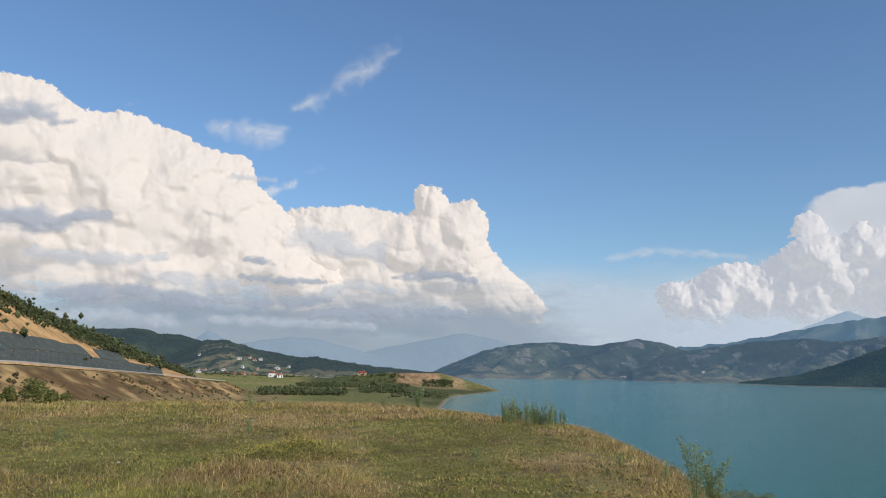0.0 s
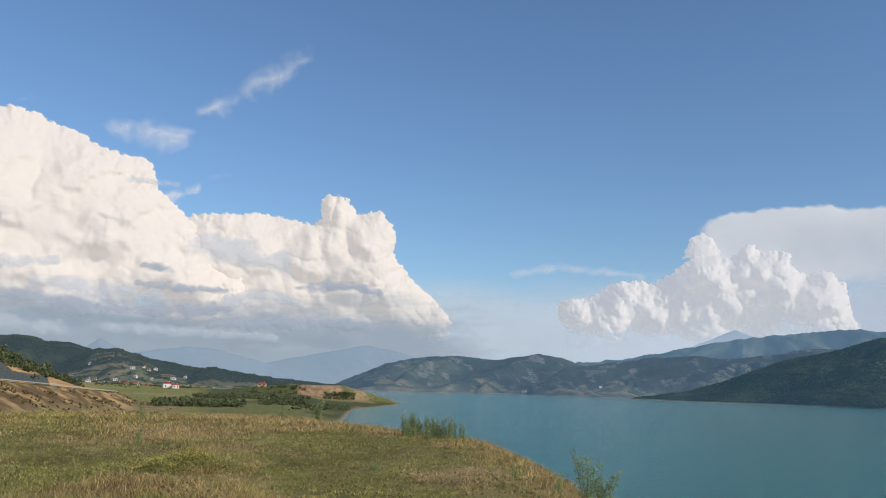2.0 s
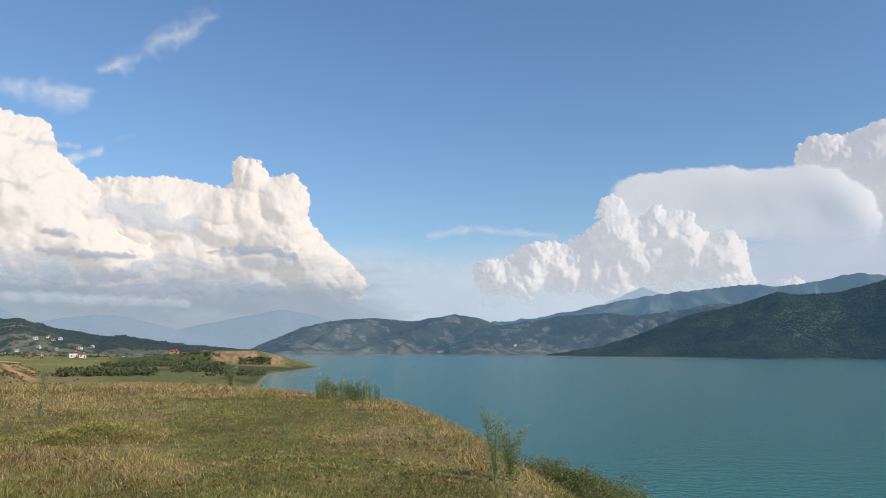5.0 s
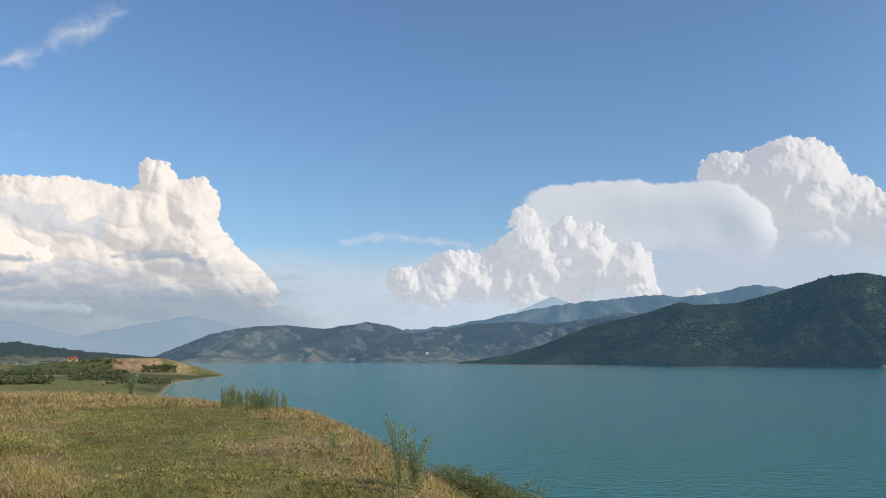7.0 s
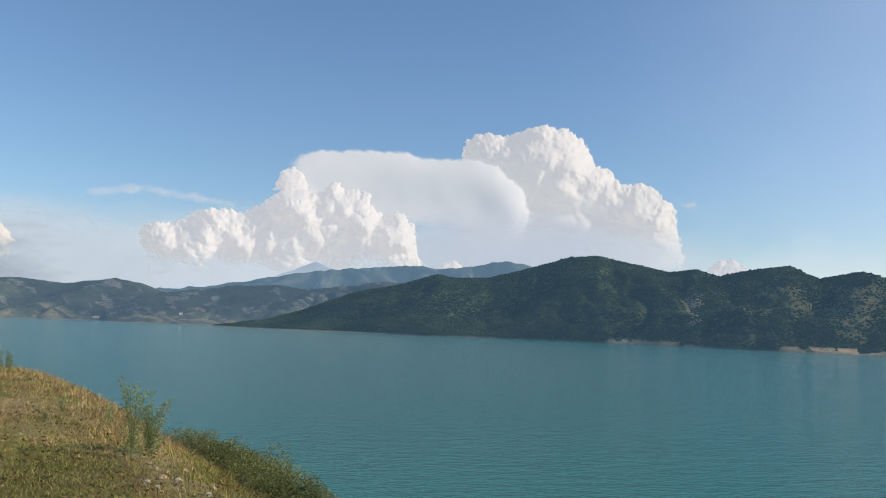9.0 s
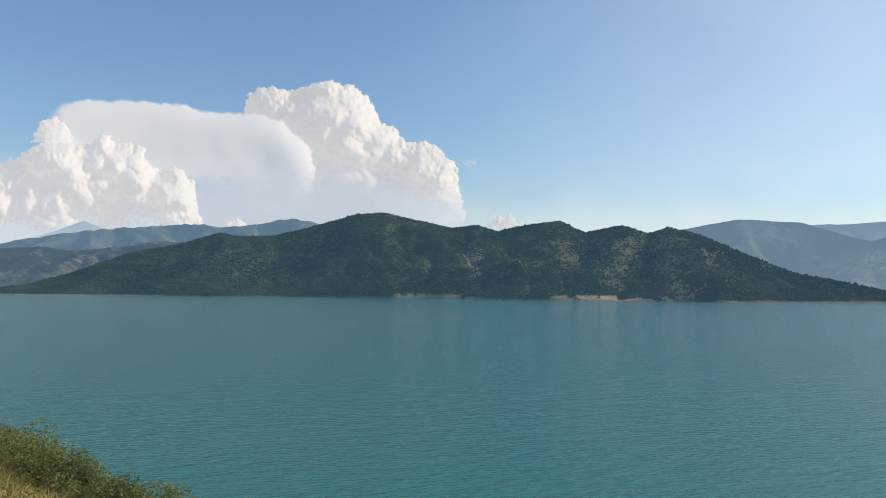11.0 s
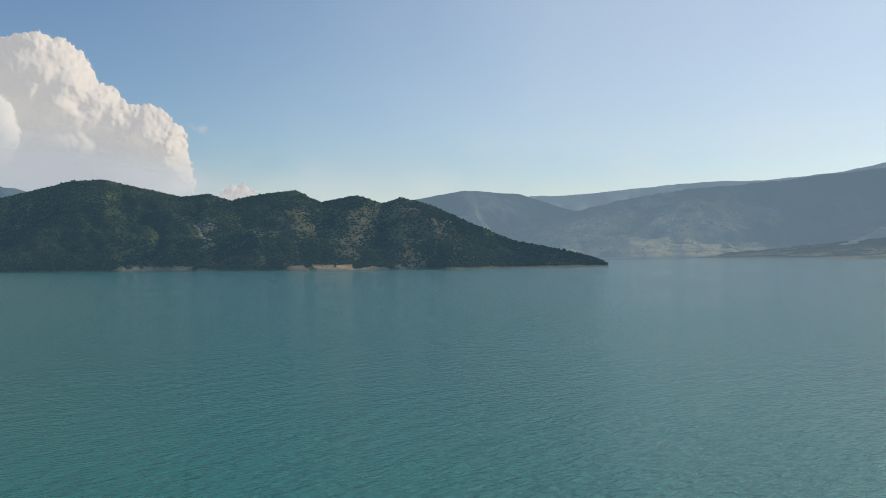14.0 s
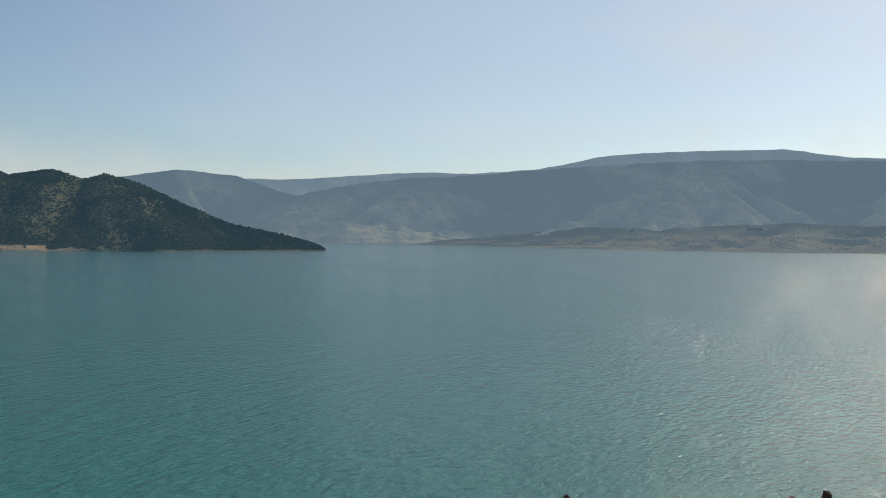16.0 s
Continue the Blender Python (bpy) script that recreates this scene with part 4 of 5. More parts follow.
    return cloud_mesh(name, A0, E0, dist * (1 - np.radians(H) + lean * np.radians(E0 - s[:, 1].min())), den, mat, label)


WISP = veil_material("torn_vapour", (0.94, 0.94, 0.94), 0.009, 0.12, 0.66)
HAZE_VEIL = veil_material("haze_vapour", (0.78, 0.84, 0.92), 0.002, 0.2, 0.92, (0.56, 0.64, 0.74), 0.75)
HAZE_BACK = veil_material("pale_haze_vapour", (0.8, 0.85, 0.92), 0.002, 0.12, 0.8, (0.58, 0.66, 0.77), 0.8)
BASE_SHADE = veil_material("base_shade_vapour", (0.52, 0.58, 0.66), 0.0022, 0.3, 0.95, (0.32, 0.385, 0.47), 0.8, 4.0)
ANVIL_SHADE = veil_material("anvil_shade_vapour", (0.70, 0.75, 0.85), 0.002, 0.12, 0.8, (0.50, 0.565, 0.675), 0.8)
SUNWARD_GLOW = veil_material("sunward_sky_glow", (0.85, 0.87, 0.9), 0.001, 0.03, 0.85, (0.70, 0.80, 0.92), 0.93)
HAZE_SUN = veil_material("sunward_haze", (0.85, 0.87, 0.9), 0.002, 0.15, 0.8, (0.72, 0.80, 0.89), 0.93)
SHADED_SCUD = veil_material("shaded_scud_vapour", (0.42, 0.47, 0.55), 0.006, 0.15, 0.92, (0.42, 0.47, 0.56), 0.6, 1.6)
PALE_SHADED_SCUD = veil_material("pale_shaded_vapour", (0.6, 0.65, 0.72), 0.004, 0.15, 0.62, (0.56, 0.61, 0.69), 0.6, 1.6)
shred("wispy_cloud", ((-11.0, 17.6, 1.1), (-9.3, 18.4, 1.7), (-7.4, 19.75, 2.3), (-5.5, 21.0, 2.4), (-3.9, 22.1, 1.8)), WISP, "torn white wisp of cloud in blue sky", 4400, 31.0, 0.5, 0.95, cell=0.06, flat=1.0, soft=1.25)
shred("wispy_cloud", ((-15.9, 16.2, 1.4), (-14.3, 16.5, 1.9), (-12.4, 16.1, 1.6)), WISP, "faint torn scrap of cloud in blue sky", 4400, 32.0, 0.5, 0.95, cell=0.06, flat=1.0)
shred("wispy_cloud", ((-12.9, 12.0, 0.6), (-11.8, 12.2, 0.95), (-10.7, 12.8, 0.7)), WISP, "small white scrap beside the tall cloud", 4400, 33.0, 0.5, 0.85, cell=0.05, flat=1.0)
shred("wispy_cloud", ((-9.8, 13.7, 0.7), (-8.7, 13.9, 0.7)), WISP, "tiny faint scrap of cloud", 4400, 34.0, 0.6, 0.5, cell=0.05, flat=1.0)
shred("wispy_cloud", ((-22.6, 16.9, 0.4), (-20.8, 17.4, 0.5)), WISP, "faint wisp over the tall cloud", 4400, 35.0, 0.9, 0.4, cell=0.05, flat=1.0)
shred("wispy_cloud", ((-4.4, 18.3, 0.25), (-2.6, 19.0, 0.3)), WISP, "faint thread of cloud in blue sky", 4400, 36.0, 0.9, 0.3, cell=0.05, flat=1.0)
shred("wispy_cloud", ((51.3, 8.8, 0.4), (52.2, 8.5, 0.6)), WISP, "small white scrap beside the bright cloud tower", 4300, 37.0, 0.7, 0.8, cell=0.05, flat=1.0)
veil("veil_cloud", 25.0, 53.0, 1.5, 10.6, lambda U, V: step(1, 0.35, V) * step(1, 0.6, U) * step(0.05, 0.4, U) * 1.15, ANVIL_SHADE, "pale grey sheet painting the shaded body of the anvil cloud", 3925, bulge=20)
shred("veil_cloud", ((11.5, 7.8, 0.5), (15.0, 8.3, 0.7), (20.5, 7.6, 0.5)), HAZE_VEIL, "thin pale streak of high cloud", 4500, 38.0, 0.5, 0.8, flat=2.5)
veil("veil_cloud", -2.0, 30.0, 0.5, 10.5, lambda U, V: step(1, 0.35, V) * step(0, 0.25, U) * step(1, 0.75, U) * 0.9, HAZE_VEIL, "pale veil of cloud low over the mountains", 4650)
veil("veil_cloud", -45.0, 15.0, 0.2, 9.0, lambda U, V: step(1, 0.25, V) * step(1, 0.78, U) * 1.0, BASE_SHADE, "long grey veil painting the shaded hazy bases of the heaped clouds", 3640, lean=0.1)
veil("veil_cloud", 8.0, 60.0, 0.5, 8.2, lambda U, V: step(1, 0.55, V) * step(1, 0.75, U) * step(0, 0.25, U) * 1.1, HAZE_BACK, "pale veil of haze behind the ridge", 4020, lean=0.5)
veil("veil_cloud", 5.0, 42.0, 0.5, 7.4, lambda U, V: 0.95 * (1 - V) ** 1.3 * np.sin(np.pi * U) ** 0.5, HAZE_BACK, "whitish haze at the foot of the heaped cloud", 3480, bulge=10)
veil("veil_cloud", 34.0, 140.0, 0.3, 11.0, lambda U, V: (1 - V) ** 0.9 * step(0, 0.25, U) * 0.95, HAZE_SUN, "white haze over the sunward mountains", 3850, nu=90, lean=1.0)
veil("veil_cloud", 0.0, 150.0, 2.0, 42.0, lambda U, V: 0.62 * step(0, 0.62, U) * step(0, 0.15, V) * step(1, 0.6, V), SUNWARD_GLOW, "thin glowing haze sheet added to brighten the sunward sky", 4800, nu=120, nv=50, domed=True)
veil("veil_cloud", 78.0, 140.0, 9.0, 24.0, lambda U, V: 1.0 * step(0, 0.4, U) * np.sin(np.pi * V) * fbm(U * 3 + V * 2, V * 2, 4) * 1.5, HAZE_SUN, "thin bright veil of high cloud towards the sun", 4200, nu=90, lean=0.6)
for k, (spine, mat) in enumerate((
        (((-32, 15.4, 1.3), (-29, 15.5, 1.2), (-27.4, 16.2, 1.1), (-26.0, 15.3, 0.8), (-25.4, 15.7, 0.5)), SHADED_SCUD),
        (((-32, 8.8, 1.9), (-28.5, 9.3, 1.6), (-25.5, 9.4, 1.1), (-23.0, 9.5, 1.0)), SHADED_SCUD),
        (((-13.8, 7.4, 0.3), (-12.6, 7.4, 0.5), (-11.7, 7.1, 0.3)), SHADED_SCUD),
        (((-14.0, 6.2, 0.35), (-11, 6.05, 0.5), (-8.2, 5.95, 0.35)), SHADED_SCUD),
        (((-25.5, 4.6, 0.8), (-21, 5.0, 1.1), (-16.6, 4.4, 0.9)), SHADED_SCUD),
        (((-3.4, 6.5, 0.3), (-1.2, 6.7, 0.7), (0.3, 6.6, 0.5), (2.2, 6.3, 0.35)), SHADED_SCUD),
        (((-16, 4.6, 0.6), (-11, 4.5, 0.8), (-8, 4.9, 0.5)), SHADED_SCUD),
        (((-9, 3.7, 0.6), (-3, 4.0, 0.8), (1.5, 3.9, 0.6)), SHADED_SCUD),
        (((-11, 9.2, 1.2), (-7.5, 8.6, 1.5), (-4.5, 8.0, 1.2)), PALE_SHADED_SCUD),
        (((-27, 7.2, 0.7), (-22, 7.0, 0.8), (-19, 7.4, 0.4)), PALE_SHADED_SCUD),
        (((-12.0, 12.9, 0.3), (-15.2, 13.0, 0.35)), PALE_SHADED_SCUD),
        (((-30, 3.2, 0.8), (-24, 3.3, 0.9), (-18, 3.0, 0.7)), PALE_SHADED_SCUD),
        (((-20, 6.0, 0.7), (-16, 5.6, 0.9), (-12, 5.4, 0.6)), PALE_SHADED_SCUD),
        (((-16, 3.3, 0.5), (-10, 3.2, 0.6), (-5, 3.0, 0.5)), PALE_SHADED_SCUD),
        (((-8, 5.3, 0.8), (-5.5, 6.0, 0.7), (-3.5, 5.4, 0.5)), PALE_SHADED_SCUD))):
    shred("scud_cloud", spine, mat, "ragged scud drifting before the white cloud, its shade coloured grey", 3560, 41.0 + k, 0.7, 1.0, flat=1.5, soft=0.8, lean=0.1)

# ---- woods ----
def spot(a, e, lo=60.0, hi=2500.0):
    """Where the line of sight at azimuth a and elevation e meets the ground."""
    d = np.geomspace(lo, hi, 1500)
    sx, cy = direction(a)
    hit = np.nonzero(ground_z(d * sx, d * cy) > EYE_Z + d * math.tan(radians(e)))[0]
    k = d[hit[0]] if len(hit) else hi * 0.4
    return k * sx, k * cy, float(ground_z(np.array([k * sx]), np.array([k * cy]))[0])


def scatter(H, n, keep, seed):
    """n random places on a hill, kept by keep(A, V, Z, u)."""
    rng = np.random.default_rng(seed)
    rows, cols = H["X"].shape
    i, j = rng.random(n) * (rows - 4), rng.random(n) * (cols - 2)
    i0, j0 = i.astype(int), j.astype(int)
    fi, fj = i - i0, j - j0
    g = lambda k: (H[k][i0, j0] * (1 - fi) + H[k][i0 + 1, j0] * fi) * (1 - fj) + (H[k][i0, j0 + 1] * (1 - fi) + H[k][i0 + 1, j0 + 1] * fi) * fj
    A, V, X, Y, Z, rg = (g(k) for k in ("A", "V", "X", "Y", "Z", "rg"))
    ok = keep(A, V, Z, rg, rng.random(n))
    return np.stack([X, Y, Z], -1)[ok], rng


def wood(name, H, n, keep, size, mat, label, seed, base=OCTA):
    p, rng = scatter(H, n, keep, seed)
    r = size * rng.lognormal(0, 0.24, len(p))
    s = np.stack([r * 1.05, r * 1.05, r * rng.uniform(0.6, 0.95, len(p))], -1)
    p = p + np.stack([0 * r, 0 * r, s[:, 2] * 0.35], -1)
    v, f = blobs(p, s, base, 0.25)
    q = p / 90.0
    tone = fbm(q[:, 0] + q[:, 2] * 0.6, q[:, 1] + 3, 4)
    c = mixc((0.026, 0.044, 0.026), (0.048, 0.064, 0.033), step(0.38, 0.68, tone))
    c = mixc(c, (0.11, 0.10, 0.045), (rng.random(len(p)) < 0.015) * 1.0)
    return tagged(new(name, mesh_from(name, v, f, colours=np.repeat(c, len(base[0]), 0), mats=[mat])), label, "woodland", kind="stuff")


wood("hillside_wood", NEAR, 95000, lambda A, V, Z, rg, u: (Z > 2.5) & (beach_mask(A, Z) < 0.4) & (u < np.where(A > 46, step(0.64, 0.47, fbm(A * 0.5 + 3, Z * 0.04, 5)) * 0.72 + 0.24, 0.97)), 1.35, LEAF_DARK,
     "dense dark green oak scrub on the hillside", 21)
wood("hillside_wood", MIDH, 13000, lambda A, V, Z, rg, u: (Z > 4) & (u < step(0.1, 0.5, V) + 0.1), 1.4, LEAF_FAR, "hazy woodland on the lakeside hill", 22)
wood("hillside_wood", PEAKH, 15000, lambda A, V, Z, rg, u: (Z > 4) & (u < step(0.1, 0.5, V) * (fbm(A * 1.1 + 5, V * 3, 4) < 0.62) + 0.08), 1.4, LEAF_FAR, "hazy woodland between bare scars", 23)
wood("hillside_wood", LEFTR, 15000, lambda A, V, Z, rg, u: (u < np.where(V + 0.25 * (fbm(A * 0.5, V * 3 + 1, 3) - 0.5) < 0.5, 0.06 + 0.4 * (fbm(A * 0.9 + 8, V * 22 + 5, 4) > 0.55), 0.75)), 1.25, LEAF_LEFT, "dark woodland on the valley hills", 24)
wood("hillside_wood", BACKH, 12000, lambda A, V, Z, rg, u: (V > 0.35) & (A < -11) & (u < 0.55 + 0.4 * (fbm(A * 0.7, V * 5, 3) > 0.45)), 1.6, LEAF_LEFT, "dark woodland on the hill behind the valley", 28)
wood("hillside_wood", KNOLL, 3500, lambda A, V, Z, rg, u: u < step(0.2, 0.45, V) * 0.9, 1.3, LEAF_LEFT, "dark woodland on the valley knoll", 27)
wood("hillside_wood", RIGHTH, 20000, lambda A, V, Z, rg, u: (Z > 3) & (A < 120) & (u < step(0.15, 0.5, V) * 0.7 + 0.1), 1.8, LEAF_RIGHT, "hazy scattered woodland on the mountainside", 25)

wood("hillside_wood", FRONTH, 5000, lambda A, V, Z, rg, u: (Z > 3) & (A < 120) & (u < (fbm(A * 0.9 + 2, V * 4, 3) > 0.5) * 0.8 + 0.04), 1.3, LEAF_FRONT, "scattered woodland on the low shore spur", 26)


def crowns(places, size, rng, lumps=7, ball=ICO2, loose=0.45, fine=1.0):
    """Uneven tree crowns of several lumps each."""
    c, s = [], []
    for x, y, z in places:
        r = size * rng.lognormal(0, 0.3)
        for k in range(lumps):
            q = rng.normal(size=3) * loose
            c.append((x + q[0] * r, y + q[1] * r, z + r * (0.85 + 0.5 * q[2])))
            t = r * rng.uniform(0.35, 0.65) * fine
            s.append((t, t, t * rng.uniform(0.8, 1.2)))
    return blobs(np.array(c), np.array(s), ball, 0.3)


rng = np.random.default_rng(31)
BELTS = (((-12.4, -6.6), (-1.75, -1.4), 420, 1.3), ((-9.9, -5.6), (-1.2, -0.95), 240, 1.0), ((-5.6, -2.4), (-1.6, -1.05), 260, 1.3), ((-1.3, 0.75), (-1.15, -0.72), 170, 1.1),
         ((-15, -3), (-0.62, -0.35), 80, 0.8), ((-19, -2), (-0.15, 0.1), 160, 1.5), ((-8.0, -3.0), (-0.95, -0.7), 60, 0.8), ((-4.5, -2.6), (-0.6, -0.25), 30, 0.9), ((-16.0, -10.0), (-0.45, -0.3), 110, 1.2), ((-3.5, 0.5), (-1.9, -1.5), 90, 1.0))
for (a0, a1), (e0, e1), n, size in BELTS:
    places = [spot(rng.uniform(a0, a1), rng.uniform(e0, e1), 90) for _ in range(n)]
    v, f = crowns(places, size * 0.9, rng, 7, ICO1, 0.55, 0.75)
    tagged(new("tree_belt", mesh_from("tree_belt", v, f, mats=[LEAF_BELT])), "dark green belt of trees between the fields", "trees", kind="stuff")

# scrub on top of the cut hillside
n = 13000
yy = rng.uniform(120, 720, n)
ss = rng.uniform(10, 110, n)
xx = lines(yy, ROAD_X) - ss
limit = -3 + lines(yy, ((0, 40), (267, 36), (338, 30), (453, 20), (587, 12), (700, 8))) + 9 * (fbm(yy * 0.05, ss * 0.05, 3) - 0.5)
ok = (ss > limit) | (rng.random(n) < 0.012)
p = np.stack([xx, yy, ground_z(xx, yy)], -1)[ok]
v, f = crowns(p[:5200], 1.2, rng, 9, OCTA, 0.7, 0.65)
tagged(new("hilltop_scrub", mesh_from("hilltop_scrub", v, f, mats=[LEAF_BELT])), "dark bushy scrub along the top of the cut slope", "scrub", kind="stuff")

# low growth on the road bank
n = 900
yy = rng.uniform(60, 440, n)
ss = -rng.uniform(5, 40, n)
xx = lines(yy, ROAD_X) - ss
ok = fbm(xx * 0.07, yy * 0.05 + 3, 3) > 0.48
p = np.stack([xx, yy, ground_z(xx, yy) - 0.15], -1)[ok]
v, f = crowns(p, 0.42, rng, 4, ICO1, 0.7)
BANK_SCRUB = material("bank_scrub", (0.12, 0.105, 0.05), 0.9, vary=0.3, scale=0.1, island=0.4, spec=0.05)
tagged(new("bank_scrub", mesh_from("bank_scrub", v, f, mats=[BANK_SCRUB])), "low brownish scrub on the road bank", "scrub", kind="stuff")

# ---- grass on the terrace ----
GRASS_DRY = material("dry_grass", (0.55, 0.405, 0.185), 0.7, vary=0.25, scale=0.4, island=0.65, translucent=0.3, spec=0.05)
GRASS_LUSH = material("lush_grass", (0.33, 0.315, 0.09), 0.6, vary=0.3, scale=0.4, island=0.65, translucent=0.3, spec=0.05)
GRASS_GREEN = material("green_grass", (0.42, 0.36, 0.12), 0.6, vary=0.3, scale=0.4, island=0.65, translucent=0.3, spec=0.05)
GRASS_BROWN = material("withered_grass", (0.30, 0.185, 0.095), 0.7, vary=0.3, scale=0.4, island=0.5, translucent=0.25, spec=0.04)
STRAW = material("straw_stalks", (0.56, 0.42, 0.23), 0.7, vary=0.2, scale=0.5, island=0.4, translucent=0.25, spec=0.05)


def blades(name, p, height, width, lean, mat, label, category, rng):
    """Bent, tapering blades at the places p."""
    n = len(p)
    a, b = rng.random(n) * 6.283, rng.random(n) * 6.283
    side = np.stack([np.cos(a), np.sin(a), 0 * a], -1) * (width / 2)[:, None]
    out = np.stack([np.cos(b), np.sin(b), 0 * b], -1) * (lean * height)[:, None]
    up = np.array([0, 0, 1.0]) * height[:, None]
    v = np.stack([p - side, p + side, p + up * 0.55 + out * 0.35 + side * 0.75, p + up * 0.55 + out * 0.35 - side * 0.75, p + up + out], 1)
    f = np.array([[0, 1, 2], [0, 2, 3], [3, 2, 4]])[None] + (np.arange(n) * 5)[:, None, None]
    return tagged(new(name, mesh_from(name, v.reshape(-1, 3), f.reshape(-1, 3), mats=[mat])), label, category, kind="stuff")


def meadow(n, rng, near=7.0, far=52.0):
    """Places on the terrace, thinning with distance."""
    d = near * (far / near) ** rng.random(n)
    a = np.radians(rng.uniform(-33, 62, n))
    x, y = d * np.sin(a), d * np.cos(a)
    ok = (x < edge_x(y) + 3.5) & (y < end_y(x) + 1.5)
    return x[ok], y[ok], d[ok]


rng = np.random.default_rng(41)
tx, ty, td = meadow(70000, rng)
# the turf close about the viewpoint, more thinly
q, w = 7.5 * np.sqrt(rng.random(3600)), rng.uniform(0, 2 * math.pi, 3600)
q, w = q[(w > math.radians(62)) & (w < math.radians(327)) | (q < 7)], w[(w > math.radians(62)) & (w < math.radians(327)) | (q < 7)]
tx, ty, td = np.concatenate([tx, q * np.sin(w)]), np.concatenate([ty, q * np.cos(w)]), np.concatenate([td, q])
edge = step(-1.8, 0.2, tx - edge_x(ty))
clump = gnoise(tx * 1.1 + 50, ty * 0.8) + 0.6 * gnoise(tx * 2.7, ty * 2.0 + 9)
keep = rng.random(len(tx)) < np.where((clump < -0.3) & (edge < 0.5), 0.35, 1.0) * (1 - 0.45 * worn_path(tx, ty)) * (1 - 0.6 * scree(tx, ty))
tx, ty, td, edge, clump = tx[keep], ty[keep], td[keep], edge[keep], clump[keep]
dryness = parched(tx, ty)
t_dry = rng.random(len(tx)) < step(0.4, 0.85, dryness) * 0.62 + 0.08
t_brown = t_dry & (rng.random(len(tx)) < step(0.0, 0.3, gnoise(tx * 0.4 + 17, ty * 0.25) + 0.5 * np.exp(-(((tx + 2.6) / 1.6) ** 2) - ((ty - 12.5) / 2.2) ** 2)) * 0.38)
# rank growth: tussocks, the far end and the brink
rank = np.clip(0.9 * step(0.1, 0.4, clump) * step(0.3, 0.6, dryness) + 0.5 * edge + 0.7 * step(24, 36, ty) + 0.4 * np.exp(-(((tx + 3.2) / 2.2) ** 2) - ((ty - 11.5) / 2.5) ** 2) - 0.8 * np.exp(-(((tx - 1.0) / 1.8) ** 2)) * step(28, 20, ty), 0, 1.6)
t_high = (0.38 + 1.35 * rank) * rng.lognormal(0, 0.3, len(tx))
per = 7
ix = np.repeat(np.arange(len(tx)), per)
spread = 0.05 * np.maximum(1, td[ix] / 14)
x, y = tx[ix] + rng.normal(size=len(ix)) * spread, ty[ix] + rng.normal(size=len(ix)) * spread
P = np.stack([x, y, ground_z(x, y) - 0.01], -1)
t_lush = ~t_dry & (rng.random(len(tx)) < step(0.5, 0.2, dryness) * 0.75)
for mask, mat, name, label, k in ((t_lush, GRASS_LUSH, "lush_grass", "green tufts of short grass", 0.8), (t_dry & ~t_brown, GRASS_DRY, "dry_grass", "sun-bleached tufts of dry grass", 1.15), (t_brown, GRASS_BROWN, "withered_grass", "withered reddish brown tufts of grass", 1.1),
                                  (~t_dry & ~t_lush, GRASS_GREEN, "green_grass", "short tufts of olive green grass", 0.8)):
    m = np.nonzero(mask[ix])[0]
    h = 0.072 * t_high[ix[m]] * k * rng.lognormal(0, 0.3, len(m)) + 0.015
    h = np.minimum(h, 0.19)
    blades(name, P[m], h, 0.008 * np.maximum(1, td[ix[m]] / 12) * rng.uniform(0.7, 1.5, len(m)), rng.uniform(0.2, 1.5, len(m)), mat, label, "grass", rng)
x, y, d = meadow(64000, rng)
tuft = gnoise(x * 0.9 + 20, y * 0.7 + 7) + 0.5 * gnoise(x * 2.3, y * 1.9)
ok = (tuft > np.where(y > 26, 0.05, 0.2)) & (parched(x, y) > 0.42) & (scree(x, y) < 0.3)
x, y, d = x[ok], y[ok], d[ok]
P = np.stack([x, y, ground_z(x, y)], -1)
blades("straw_stalks", P, rng.uniform(0.10, 0.26, len(x)), 0.0045 * np.maximum(1, d / 12), rng.uniform(0.1, 0.8, len(x)), STRAW, "tall straw-coloured seed stalks", "grass", rng)

# ---- hillside works: netting, road edge ----
NET = material("slope_netting", (0.10, 0.112, 0.092), 0.8, vary=0.2, scale=0.3, bump=0.05, bump_scale=3, spec=0.2)
PALE_CONCRETE = material("pale_concrete", (0.50, 0.47, 0.42), 0.85, vary=0.15, scale=1.0)
ASPHALT = material("asphalt", (0.06, 0.06, 0.06), 0.9, vary=0.2, scale=1.5)


def on_bench(s, y, lift):
    x = lines(y, ROAD_X) - s
    return np.stack([x, y + 0 * x, ground_z(x, y + 0 * x) + lift], -1)


def sheet(name, s0, s1, y0, y1, skew, lift, mat, parent, nu=5, nv=6, thick=0.25):
    """A blanket that follows the slope between two distances from the road."""
    u, v = np.meshgrid(np.linspace(0, 1, nu), np.linspace(0, 1, nv), indexing="ij")
    S = s0 + (s1 - s0) * v
    top = on_bench(S, y0 + (y1 - y0) * u + skew * (S - s0), lift).reshape(-1, 3)
    low = top - (0, 0, thick)
    f = grid_faces(nu, nv)
    rim = [i * nv for i in range(nu)] + [(nu - 1) * nv + j for j in range(1, nv)] + [i * nv + nv - 1 for i in range(nu - 2, -1, -1)] + [j for j in range(nv - 2, 0, -1)]
    n = nu * nv
    side = np.array([(rim[k], rim[(k + 1) % len(rim)], rim[(k + 1) % len(rim)] + n, rim[k] + n) for k in range(len(rim))])
    ob = new(name, mesh_from(name, np.concatenate([top, low]), np.concatenate([f[:, ::-1], f + n, side]), smooth=False, mats=[mat]))
    ob.parent = parent
    return ob


def anchors(s0, s1, y0, skew):
    for k in (0.25, 0.7):
        s = s0 + (s1 - s0) * k
        bm = bmesh.new()
